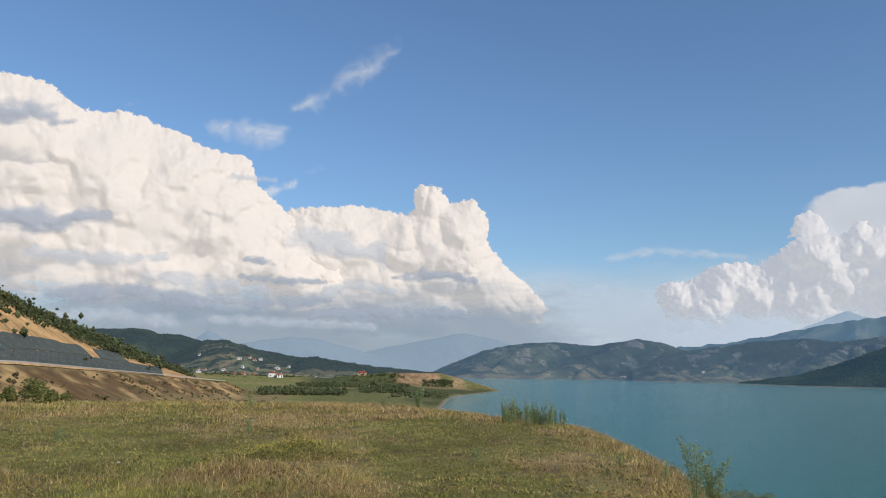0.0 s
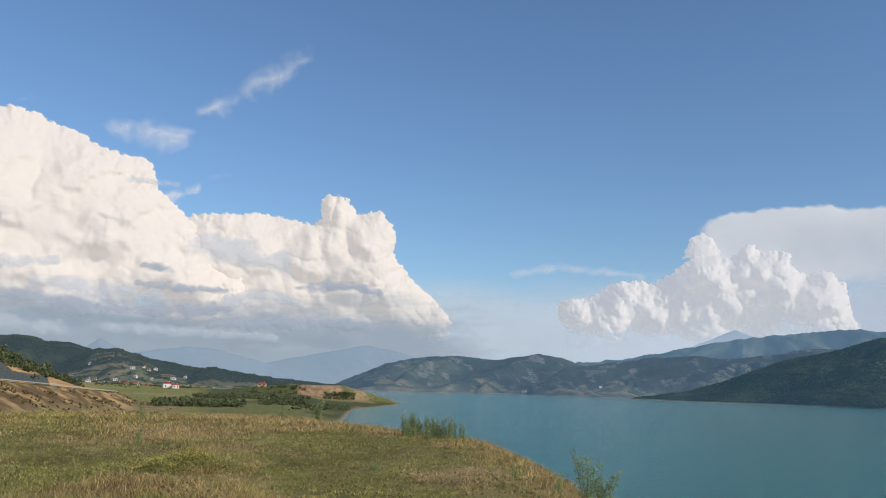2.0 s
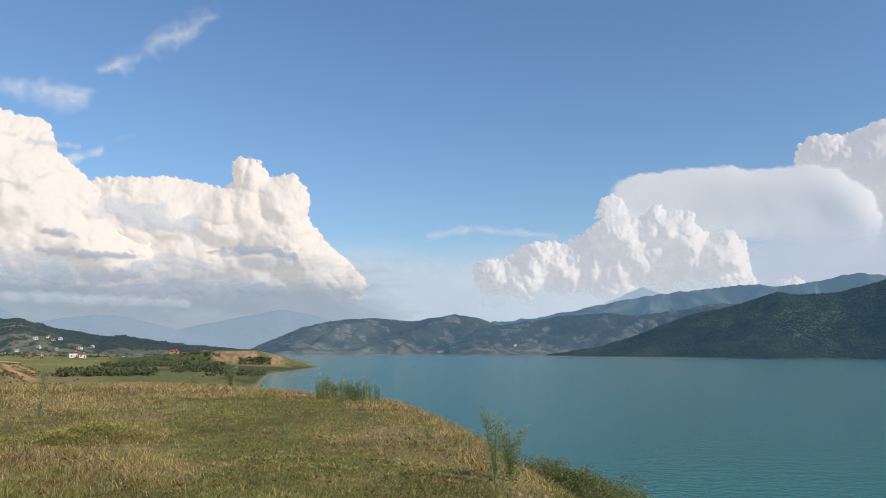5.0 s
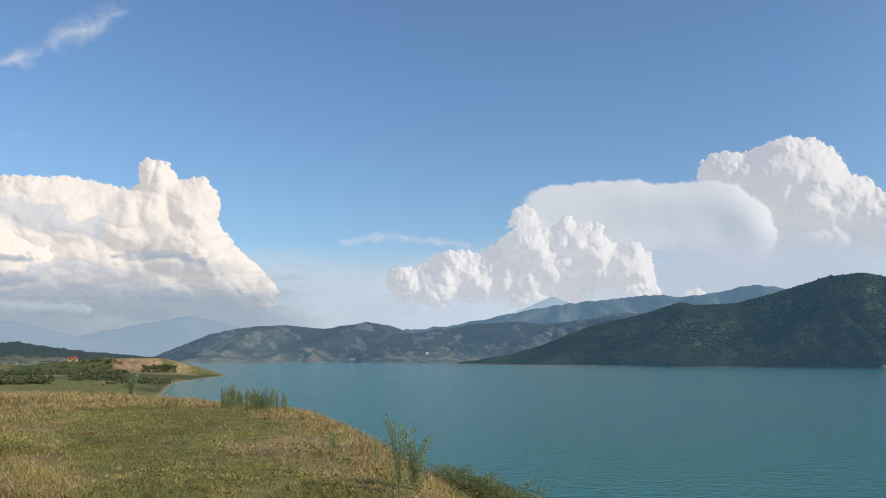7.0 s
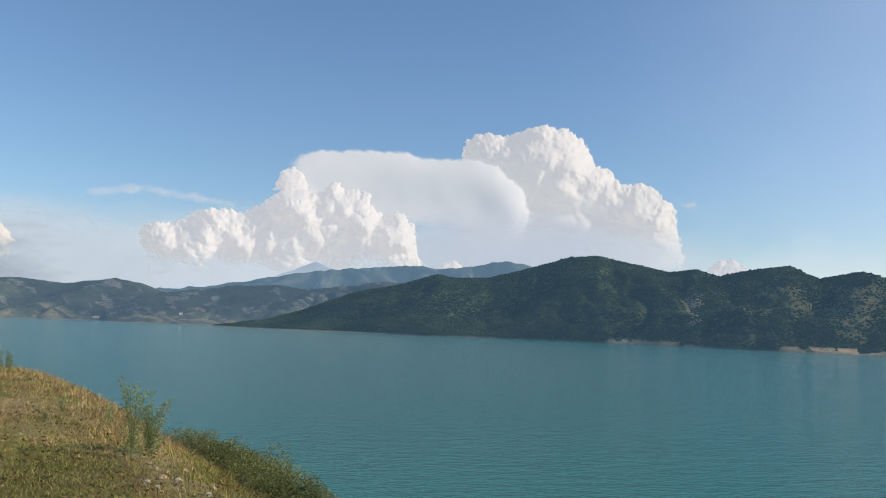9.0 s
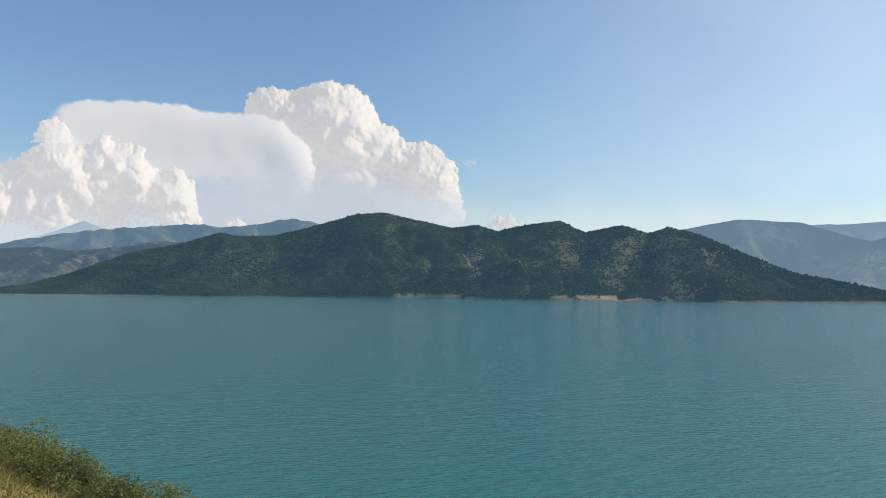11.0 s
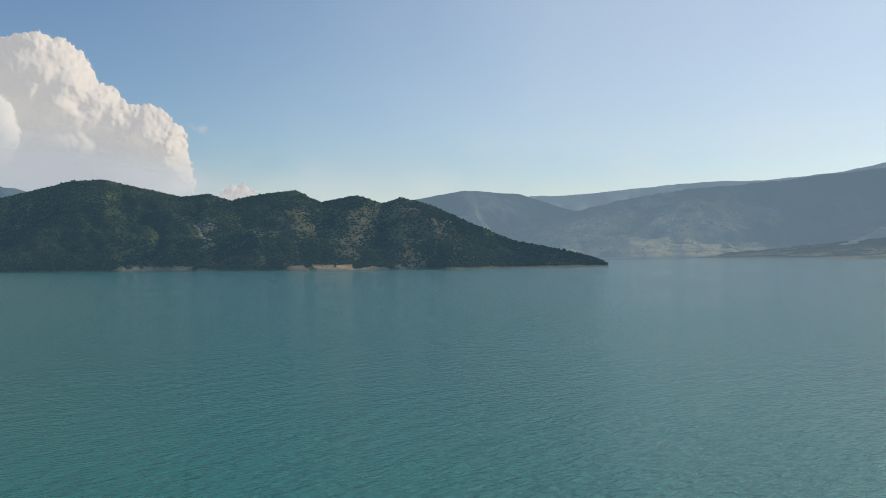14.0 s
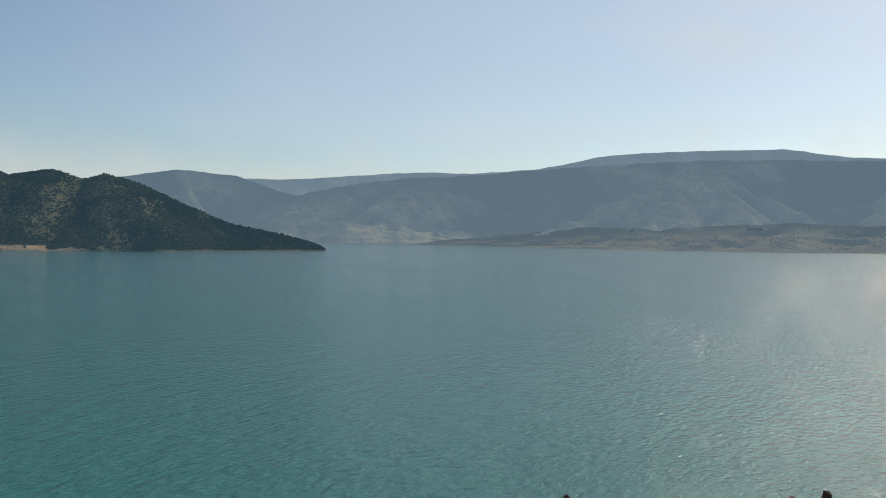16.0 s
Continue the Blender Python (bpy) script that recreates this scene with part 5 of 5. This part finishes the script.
        bmesh.ops.create_cube(bm, size=0.17, matrix=Matrix.Translation(on_bench(np.array([s]), np.array([y0 + 4 + skew * (s - s0)]), 0.4)[0]))
        part("anchor_plate", bm, PALE_CONCRETE, netting)


NET_TOP = ((140, 18), (214, 21.4), (270, 23.4), (301, 24.8), (333, 27.4), (368, 32.0))
NET_MID = ((140, 9), (188, 11.3), (210, 14.0), (330, 19.2), (350, 20.2), (400, 23.5))
netting = tagged(new("slope_netting"), "grey-green erosion netting pinned in panels over bare soil", "netting")
for y0 in np.arange(96, 346, 9.0):
    mid = lines(y0 + 3.0 * (lines(y0 + 30, NET_MID) - 5), NET_MID)
    sheet("panel", 5.0, mid - 0.3, y0, y0 + 8.8, 3.1, 0.35, NET, netting)
    anchors(5.0, mid, y0, 3.1)
for y0 in np.arange(132, 344, 9.0):
    mid, top = lines(y0, NET_MID), lines(y0 + 13, NET_TOP)
    if not 290 < y0 < 312:
        sheet("panel", mid + 0.3, top, y0, y0 + 8.8, 1.4, 0.35, NET, netting)
        anchors(mid, top, y0, 1.4)

yy = np.arange(20, 500, 4.0)
road_ob = tagged(new("road"), "narrow asphalt road on a hillside bench", "road", kind="structure")
u = np.stack([np.full_like(yy, -2.5), np.full_like(yy, 3.0)], -1)
P = on_bench(u, yy[:, None] + 0 * u, 0.12).reshape(-1, 3)
strip = new("carriageway", mesh_from("carriageway", P, grid_faces(len(yy), 2), mats=[ASPHALT]))
strip.parent = road_ob
rail = tagged(new("guard_rail"), "long pale guard rail along the road edge", "guard rail")
a = on_bench(np.full_like(yy, -2.9), yy, 0.0)
sec = np.array([(0, 0.45), (0.1, 0.45), (0.1, 0.78), (0, 0.78)])
P = np.stack([a + np.array([q[0], 0, q[1]]) for q in sec], 1).reshape(-1, 3)
beam = new("beam", mesh_from("beam", P, grid_faces(len(yy), 4, True), smooth=False, mats=[PALE_CONCRETE]))
beam.parent = rail

# ---- houses ----
WALL_WHITE = material("white_render", (0.72, 0.70, 0.66), 0.9, vary=0.08, scale=0.6)
WALL_TAN = material("tan_render", (0.50, 0.38, 0.26), 0.9, vary=0.1, scale=0.6)
ROOF_RED = material("red_roof_tiles", (0.36, 0.085, 0.05), 0.85, vary=0.2, scale=1.2)
ROOF_GREY = material("grey_sheet_roof", (0.45, 0.45, 0.45), 0.6, vary=0.1, scale=1.0)
GLASS = material("window_glass", (0.03, 0.04, 0.05), 0.1, vary=0.1, scale=1.0, spec=0.6)
WOOD = material("door_wood", (0.14, 0.08, 0.045), 0.7, vary=0.2, scale=2.0)


def box(bm, x0, x1, y0, y1, z0, z1):
    bmesh.ops.create_cube(bm, size=1, matrix=Matrix.LocRotScale(((x0 + x1) / 2, (y0 + y1) / 2, (z0 + z1) / 2), None, (x1 - x0, y1 - y0, z1 - z0)))


def house(place, turn, size, wall, roof, label, storeys=1):
    w, d, h = (0.66 * k for k in size)
    ob = tagged(new("house"), label, "house", "houses in the valley")
    bm = bmesh.new()
    box(bm, -w / 2, w / 2, -d / 2, d / 2, -1.0, h)
    part("wall", bm, wall, ob)
    bm = bmesh.new()
    e, t = 0.5, h + d * 0.28
    v = [bm.verts.new(q) for q in ((-w / 2 - e, -d / 2 - e, h - 0.1), (w / 2 + e, -d / 2 - e, h - 0.1), (w / 2 + e, d / 2 + e, h - 0.1), (-w / 2 - e, d / 2 + e, h - 0.1), (-w / 2 + d * 0.25, 0, t), (w / 2 - d * 0.25, 0, t))]
    for q in ((0, 1, 5, 4), (1, 2, 5), (2, 3, 4, 5), (3, 0, 4), (3, 2, 1, 0)):
        bm.faces.new([v[k] for k in q])
    rf = part("roof", bm, roof, ob)
    bm = bmesh.new()
    box(bm, w * 0.2, w * 0.2 + 0.7, -0.4, 0.4, h, t + 0.6)
    part("chimney", bm, wall, rf)
    for s in range(storeys):
        z0 = 1.0 + 2.9 * s
        for k in range(max(2, int(w / 3))):
            xk = -w / 2 + (k + 0.5) * w / max(2, int(w / 3))
            if s == 0 and k == 1:
                continue
            bm = bmesh.new()
            box(bm, xk - 0.6, xk + 0.6, -d / 2 - 0.04, -d / 2 + 0.1, z0, z0 + 1.3)
            win = part("window", bm, GLASS, ob)
            bm = bmesh.new()
            box(bm, xk - 0.75, xk + 0.75, -d / 2 - 0.12, -d / 2 + 0.05, z0 - 0.15, z0)
            part("sill", bm, PALE_CONCRETE, win)
    xk = -w / 2 + 1.5 * w / max(2, int(w / 3))
    bm = bmesh.new()
    box(bm, xk - 0.5, xk + 0.5, -d / 2 - 0.05, -d / 2 + 0.1, 0, 2.1)
    part("door", bm, WOOD, ob)
    ob.matrix_world = pose(*place, 0, 0, turn)
    return ob


def on_hill(H, a, e):
    """Where the line of sight meets a hill."""
    j = int(np.argmin(abs(H["A"][0] - a)))
    x, y, z = H["X"][:, j], H["Y"][:, j], H["Z"][:, j]
    el = np.degrees(np.arctan2(z - EYE_Z, np.hypot(x, y)))
    k = np.nonzero(el >= e)[0]
    k = k[0] if len(k) else 5
    return x[k], y[k], z[k]


def village_spot(a, e):
    """A place on the valley floor in front of the knolls."""
    x, y, z = spot(a, e, 720)
    if math.hypot(x, y) > 1060:
        sx, cy = direction(a)
        x, y = 1060 * sx, 1060 * cy
        z = float(ground_z(np.array([x]), np.array([y]))[0])
    return x, y, z


RED, WHITE, TAN = "white rendered house with a red tiled roof", "small white house among trees", "tan rendered building above the shore"
for a, e, size, wall, roof, label, st in ((-11.6, -0.54, (13, 9, 6), WALL_WHITE, ROOF_RED, RED, 2), (-11.1, -0.56, (9, 7, 4.5), WALL_WHITE, ROOF_RED, RED, 1), (-14.6, -0.22, (9, 7, 4), WALL_WHITE, ROOF_RED, RED, 1),
                                          (-14.1, -0.2, (8, 7, 4), WALL_TAN, ROOF_RED, "tan house with a red tiled roof", 1), (-13.5, -0.2, (11, 7, 4), WALL_WHITE, ROOF_RED, RED, 1), (-8.6, -0.48, (7, 5, 3), WALL_WHITE, ROOF_GREY, WHITE, 1),
                                          (-7.0, -0.38, (17, 9, 4), WALL_WHITE, ROOF_RED, "long low house with a red tiled roof", 1), (-5.5, -0.33, (12, 8, 3.2), WALL_TAN, ROOF_RED, "tan house with a red tiled roof", 1),
                                          (-4.5, -0.12, (20, 10, 7), WALL_TAN, ROOF_GREY, TAN, 2), (-16.4, -0.02, (9, 7, 6), WALL_WHITE, ROOF_GREY, WHITE, 2), (-15.9, -0.12, (7, 6, 3), WALL_WHITE, ROOF_GREY, WHITE, 1),
                                          (-15.5, -0.12, (7, 6, 3), WALL_WHITE, ROOF_GREY, WHITE, 1), (-12.8, -0.3, (8, 6, 4), WALL_TAN, ROOF_RED, "tan house with a red tiled roof", 1)):
    house(village_spot(a, e), -a + RNG.uniform(-20, 20), size, wall, roof, label, st)
for H, a, e, size, roof in ((LEFTR, -13.78, 0.6, (10, 6, 4), ROOF_GREY), (LEFTR, -13.1, 0.7, (7, 6, 3.6), ROOF_RED), (LEFTR, -12.4, 0.58, (8, 6, 3.4), ROOF_GREY), (LEFTR, -16.4, 0.83, (6, 5, 3.2), ROOF_GREY),
                            (LEFTR, -6.7, 0.12, (12, 7, 4), ROOF_RED), (LEFTR, -12.8, 0.5, (7, 6, 3.4), ROOF_RED), (PEAKH, 12.4, -0.38, (22, 8, 3.5), ROOF_GREY), (PEAKH, 16.5, -0.30, (11, 8, 6), ROOF_GREY),
                            (PEAKH, 17.6, 0.02, (12, 8, 6), ROOF_GREY), (PEAKH, 13.4, -0.18, (10, 8, 5), ROOF_GREY), (FRONTH, 109.0, 0.7, (48, 12, 5), ROOF_GREY), (FRONTH, 101.1, 0.6, (15, 9, 5), ROOF_GREY),
                            (PEAKH, 15.6, -0.2, (9, 7, 5), ROOF_RED)):
    house(on_hill(H, a, e), -a + RNG.uniform(-15, 15), size, WALL_WHITE, roof, "distant white building on the hillside", 1)

rng = np.random.default_rng(51)
for k in range(11):
    a, e = rng.uniform(-17.0, -6.5), rng.uniform(-0.32, 0.1)
    red = rng.random() < 0.5
    house(on_hill(LEFTR, a, e), -a + rng.uniform(-30, 30), (rng.uniform(5, 8), rng.uniform(4.5, 6), rng.uniform(2.6, 4)), WALL_WHITE if rng.random() < 0.7 else WALL_TAN,
          ROOF_RED if red else ROOF_GREY, "distant village house with a red tiled roof" if red else "distant village house with a grey roof", 1)


# ---- plants that stand out on the terrace ----
WEED_LEAF = material("weed_leaves", (0.35, 0.42, 0.185), 0.7, vary=0.25, scale=3.0, island=0.35, translucent=0.5, spec=0.2)
WEED_STEM = material("weed_stems", (0.24, 0.26, 0.11), 0.8, vary=0.2, scale=4.0)
SEED_HEAD = material("dark_seed_heads", (0.05, 0.04, 0.03), 0.9, vary=0.25, scale=20.0)
SHRUB_LEAF = material("shrub_leaves", (0.26, 0.27, 0.095), 0.7, vary=0.3, scale=1.2, island=0.45, translucent=0.35, spec=0.2)
SHRUB_DARK = material("dark_shrub_leaves", (0.15, 0.175, 0.065), 0.7, vary=0.3, scale=1.2, island=0.45, translucent=0.35, spec=0.2)
BARK = material("grey_bark", (0.12, 0.095, 0.07), 0.9, vary=0.25, scale=6.0)
YELLOW = material("yellow_petals", (0.72, 0.60, 0.12), 0.7, vary=0.15, scale=5.0, island=0.2, translucent=0.2)
STONE = material("pale_limestone", (0.52, 0.45, 0.35), 0.9, vary=0.2, scale=8.0, bump=0.01, bump_scale=25)
SOIL = material("bare_soil", (0.48, 0.35, 0.20), 0.95, vary=0.3, scale=3.0, bump=0.02, bump_scale=12)


def near_spot(a, e, ex=0.0):
    """Where a line of sight from the camera's place ex metres along its way meets the terrace."""
    d = np.geomspace(2.5, 60, 1200)
    sx, cy = direction(a)
    x, y = ex + d * sx, d * cy
    z = ground_z(x, y)
    hit = np.nonzero(z > EYE_Z + d * math.tan(radians(e)))[0]
    k = hit[0] if len(hit) else int(np.argmin(abs(d - 45)))
    return float(x[k]), float(y[k]), float(z[k])


def tube(bm, pts, r0, r1, sides=5):
    """A tapering stem along pts."""
    rings = []
    for k, q in enumerate(pts):
        t = Vector(pts[min(k + 1, len(pts) - 1)]) - Vector(pts[max(k - 1, 0)])
        rot = t.to_track_quat("Z", "Y").to_matrix()
        r = r0 + (r1 - r0) * k / (len(pts) - 1)
        rings.append([bm.verts.new(Vector(q) + rot @ Vector((r * math.cos(6.283 * j / sides), r * math.sin(6.283 * j / sides), 0))) for j in range(sides)])
    for a, b in zip(rings, rings[1:]):
        for j in range(sides):
            bm.faces.new((a[j], a[(j + 1) % sides], b[(j + 1) % sides], b[j]))
    bm.faces.new(rings[-1])


def leaf_cloud(name, centres, size, mat, parent, rng, label="", wide=0.28):
    """Small folded leaves at the centres, as one mesh."""
    n = len(centres)
    a, b = rng.random(n) * 6.283, rng.uniform(-0.9, 0.9, n)
    L = size * rng.uniform(0.6, 1.4, n)
    ax = np.stack([np.cos(a) * np.cos(b), np.sin(a) * np.cos(b), np.sin(b)], -1)
    sd = np.cross(ax, rng.normal(size=(n, 3)))
    sd /= np.linalg.norm(sd, axis=1, keepdims=True)
    L = L[:, None]
    v = np.stack([centres - ax * L * 0.5, centres + sd * L * wide, centres + ax * L * 0.6, centres - sd * L * wide + np.cross(ax, sd) * L * 0.15], 1)
    f = np.array([[0, 1, 2], [0, 2, 3]])[None] + (np.arange(n) * 4)[:, None, None]
    ob = new(name, mesh_from(name, v.reshape(-1, 3), f.reshape(-1, 3), smooth=False, mats=[mat]))
    ob.parent = parent
    return tagged(ob, label) if label else ob


def weed(place, height, label, seed, stems=3, leaves=90, leaf=0.06, spread=0.18, heads=0):
    rng = np.random.default_rng(seed)
    ob = tagged(new("weed"), label, "weed")
    ob.location = place
    pts = []
    tips = []
    for k in range(stems):
        t = rng.uniform(0, 6.283)
        h = height * (1 if k == 0 else rng.uniform(0.6, 0.95))
        bend = spread * rng.uniform(0.3, 1.2) * h
        path = [(math.cos(t) * bend * u**1.5, math.sin(t) * bend * u**1.5, h * u - 0.03) for u in np.linspace(0, 1, 6)]
        bm = bmesh.new()
        tube(bm, path, 0.008, 0.003)
        part("stem", bm, WEED_STEM, ob, smooth=True)
        tips.append(path[-1])
        for _ in range(leaves // stems):
            u = rng.uniform(0.08, 1.0)
            q = rng.normal(size=3) * 0.05 * (1.4 - u)
            pts.append((math.cos(t) * bend * u**1.5 + q[0], math.sin(t) * bend * u**1.5 + q[1], h * u + q[2] * 0.5))
    leaf_cloud("foliage", np.array(pts), leaf, WEED_LEAF, ob, rng, wide=0.15)
    for q in tips[:heads]:
        bm = bmesh.new()
        bmesh.ops.create_icosphere(bm, subdivisions=2, radius=0.024, matrix=Matrix.Translation(q) @ Matrix.Diagonal((1, 1, 1.25, 1)))
        for vv in bm.verts:
            vv.co += Vector(rng.normal(size=3) * 0.003)
        part("seed_head", bm, SEED_HEAD, ob, "dry dark seed head")
    return ob


def shrub(place, radius, height, label, seed, n=2600, leaf=0.05, mat=None):
    rng = np.random.default_rng(seed)
    ob = tagged(new("shrub"), label, "shrub")
    ob.location = place
    ends = []
    for k in range(7):
        t, q = rng.uniform(0, 6.283), rng.uniform(0.3, 0.9)
        end = (math.cos(t) * radius * q, math.sin(t) * radius * q, height * rng.uniform(0.55, 0.95))
        bm = bmesh.new()
        tube(bm, [(0, 0, -0.1), (end[0] * 0.3, end[1] * 0.3, end[2] * 0.45), (end[0] * 0.7, end[1] * 0.7, end[2] * 0.8), end], 0.02, 0.005)
        part("branch", bm, BARK, ob, smooth=True)
        ends.append(end)
    for k in range(14):
        t, q = rng.uniform(0, 6.283), rng.uniform(0.0, 1.0) ** 0.5
        ends.append((math.cos(t) * radius * q, math.sin(t) * radius * q, height * (0.85 - 0.45 * q * q) * rng.uniform(0.6, 1.0)))
    e = np.array(ends)
    size = rng.uniform(0.34, 0.55, len(e)) * min(radius, height)
    pick = rng.integers(0, len(e), n)
    d = rng.normal(size=(n, 3))
    d = d / np.linalg.norm(d, axis=1, keepdims=True) * (size[pick] * rng.uniform(0.55, 1.15, n) ** 0.7)[:, None]
    c = e[pick] + d
    c = c[c[:, 2] > -0.1]
    leaf_cloud("foliage", c, leaf, mat or SHRUB_LEAF, ob, rng)
    return ob


TALL = "tall leafy green weed at the terrace edge"
weed(near_spot(15.1, -9.3, 0.33), 0.95, TALL, 1, 6, 800, 0.04, 0.16)
weed(near_spot(16.3, -9.1, 0.33), 0.80, TALL, 2, 9, 1200, 0.04, 0.30)
weed(near_spot(13.5, -7.3, 0.33), 0.40, "low leafy weed in the dry grass", 3, 5, 200, 0.035, 0.3)
weed(near_spot(2.5, -6.0), 0.26, "spindly green weed on the turf", 4, 3, 70, 0.05, 0.3)
weed(near_spot(-1.6, -2.7), 1.1, "clump of tall green weeds at the terrace end", 5, 14, 500, 0.09, 0.35)
weed(near_spot(2.9, -2.6), 0.8, "clump of tall green weeds at the terrace end", 6, 7, 220, 0.08, 0.2)
weed(near_spot(-12.9, -2.6), 1.0, "clump of tall green weeds at the terrace end", 7, 5, 200, 0.09, 0.3)
weed(near_spot(-4.0, -2.6), 0.7, "clump of tall green weeds at the terrace end", 8, 5, 150, 0.09, 0.3)
weed(near_spot(12.0, -6.2), 0.3, "low leafy weed in the dry grass", 9, 3, 60, 0.05, 0.3)
weed(near_spot(-24.6, -4.7), 0.35, "low leafy weed in the dry grass", 10, 4, 80, 0.06, 0.4)
weed(near_spot(-13.0, -4.3), 0.45, "low leafy weed in the dry grass", 11, 4, 100, 0.07, 0.3)


def ground_at(x, y):
    return x, y, float(ground_z(np.array([x]), np.array([y]))[0])


rng = np.random.default_rng(52)
for k in range(40):
    a = rng.uniform(4.2, 8.4)
    d = rng.uniform(26.5, 29.5)
    weed(ground_at(d * math.sin(radians(a)), d * math.cos(radians(a))), rng.uniform(0.4, 0.85), "upright leafy green weed on the brink above the lake", 100 + k, 4, 190, 0.055, 0.16)
# scrub along the brink and down the slope
rng = np.random.default_rng(53)
BUSHY = "low dense green shrub on the lakeward slope"
for k, y in enumerate(np.arange(5.6, 13.4, 0.42)):
    x = 4.8 + 0.16 * rng.uniform(-1, 1)
    p = ground_at(x, y)
    top = lines(y, ((6, 16.02), (9, 16.0), (11, 16.08), (13.2, 16.22))) + rng.uniform(-0.16, 0.06)
    shrub(p, rng.uniform(0.3, 0.46), min(0.9, max(0.3, top - 0.14 - p[2])), BUSHY, 200 + k, 8000, 0.025, (SHRUB_LEAF, SHRUB_DARK)[k % 5 in (1, 4)])
for k, y in enumerate(np.arange(6.5, 13.5, 1.0)):
    p = ground_at(5.7 + 0.3 * rng.uniform(-1, 1), y)
    shrub(p, rng.uniform(0.5, 0.7), rng.uniform(0.6, 0.9), BUSHY, 300 + k, 9000, 0.03)
for a, top, k in ((111.7, -15.6, 61), (112.9, -15.1, 62), (115.5, -15.2, 63), (96.8, -17.1, 64)):
    d = 4.1 / math.sin(radians(a))
    x, y, z = ground_at(0.5 + 4.1, d * math.cos(radians(a)))
    weed((x, y, z), EYE_Z + d * math.tan(radians(top)) - z - 0.02, "dry thistle with dark seed heads", k, 2, 24, 0.03, 0.04, heads=2)
for k, (a, e, r, h) in enumerate(((-27.6, -2.25, 0.3, 0.75), (-26.1, -2.25, 0.5, 0.95), (-25.2, -2.25, 0.25, 0.55), (-24.3, -2.2, 0.2, 0.4))):
    shrub(near_spot(a, e), r, h, "round dark bush at the terrace end", 240 + k, 2600, 0.10)

# yellow flowers
rng = np.random.default_rng(54)
n = 5200
u, w = rng.normal(size=n) * 0.65, rng.normal(size=n) * 0.4
x, y = -2.75 + u, 15.6 + w
mound = 0.28 * np.exp(-(u / 1.3) ** 2 - (w / 0.9) ** 2) * (0.25 + 1.3 * vnoise(x * 3.1, y * 3.1))
z = ground_z(x, y)
pts = np.stack([x, y, z + mound * rng.uniform(0.75, 1.1, n) + 0.03], -1)[:1500]
leaf_cloud("yellow_flowers", pts, 0.022, YELLOW, None, rng)
tagged(bpy.data.objects["yellow_flowers"], "patch of small yellow wildflowers in the grass", "flowers", kind="stuff")
MOUND_LEAF = material("flower_leaves", (0.29, 0.27, 0.085), 0.7, vary=0.25, scale=2.0, island=0.35, translucent=0.3, spec=0.2)
leaf_cloud("flower_leaves", np.stack([x, y, z + mound * rng.uniform(0, 0.95, n)], -1), 0.05, MOUND_LEAF, None, rng, wide=0.18)
tagged(bpy.data.objects["flower_leaves"], "green leafy mound under the yellow wildflowers", "flowers", kind="stuff")


# low broad-leaved growth scattered through the turf
rng = np.random.default_rng(58)
LOW_GREEN = material("low_green_leaves", (0.17, 0.175, 0.06), 0.7, vary=0.25, scale=2.0, island=0.3, translucent=0.25, spec=0.2)
LOW_BROWN = material("low_brown_stems", (0.27, 0.17, 0.085), 0.8, vary=0.25, scale=2.0, island=0.3, translucent=0.2, spec=0.1)
for mat, name, label, n, high in ((LOW_GREEN, "low_weeds", "low dark green weeds scattered through the turf", 260, 0.10), (LOW_BROWN, "withered_weeds", "withered brown weeds scattered through the turf", 380, 0.13)):
    x, y, d = meadow(n, rng)
    m = 34
    r = rng.uniform(0.06, 0.26, len(x))
    q = rng.normal(size=(len(x), m, 3)) * np.stack([r, r, 0 * r], -1)[:, None]
    px, py = (x[:, None] + q[..., 0]).ravel(), (y[:, None] + q[..., 1]).ravel()
    pz = ground_z(px, py) + rng.random(len(px)) * np.repeat(high * rng.lognormal(0, 0.5, len(x)), m)
    tagged(leaf_cloud(name, np.stack([px, py, pz], -1), 0.045, mat, None, rng, wide=0.2), label, "weeds", kind="stuff")


def stone(place, size, label, seed, mat=STONE):
    rng = np.random.default_rng(seed)
    bm = bmesh.new()
    bmesh.ops.create_icosphere(bm, subdivisions=3, radius=1)
    off = rng.uniform(-9, 9, 3)
    for vv in bm.verts:
        k = 1 + 0.45 * (noise.noise(vv.co * 1.3 + Vector(off)) + 0.4 * noise.noise(vv.co * 3.5 + Vector(off)))
        vv.co = Vector((vv.co.x * size * k, vv.co.y * size * 0.75 * k, vv.co.z * size * 0.55 * k))
    me = bpy.data.meshes.new("stone")
    bm.to_mesh(me)
    bm.free()
    me.materials.append(mat)
    ob = new("stone", me)
    ob.matrix_world = pose(place[0], place[1], place[2] + size * 0.25, 0, 0, rng.uniform(0, 360))
    return tagged(ob, label, "stone")


PALE = "small pale limestone lying in the grass"
for k, (a, e, s) in enumerate(((10.1, -7.55, 0.035), (-21.0, -6.05, 0.045), (-23.3, -2.75, 0.05), (-26.3, -4.6, 0.03), (-15.0, -7.45, 0.03), (-14.7, -7.45, 0.025))):
    stone(near_spot(a, e), s, PALE, 300 + k)
rng = np.random.default_rng(55)
for k in range(24):
    c = ((17.8, -10.8), (18.9, -11.8), (16.8, -10.2))[k % 3]
    stone(near_spot(c[0] + rng.normal() * 0.7, c[1] + rng.normal() * 0.5, 0.4), rng.uniform(0.02, 0.06), "weathered tan rock on the bare slope", 330 + k, STONE if k % 4 == 0 else SOIL)
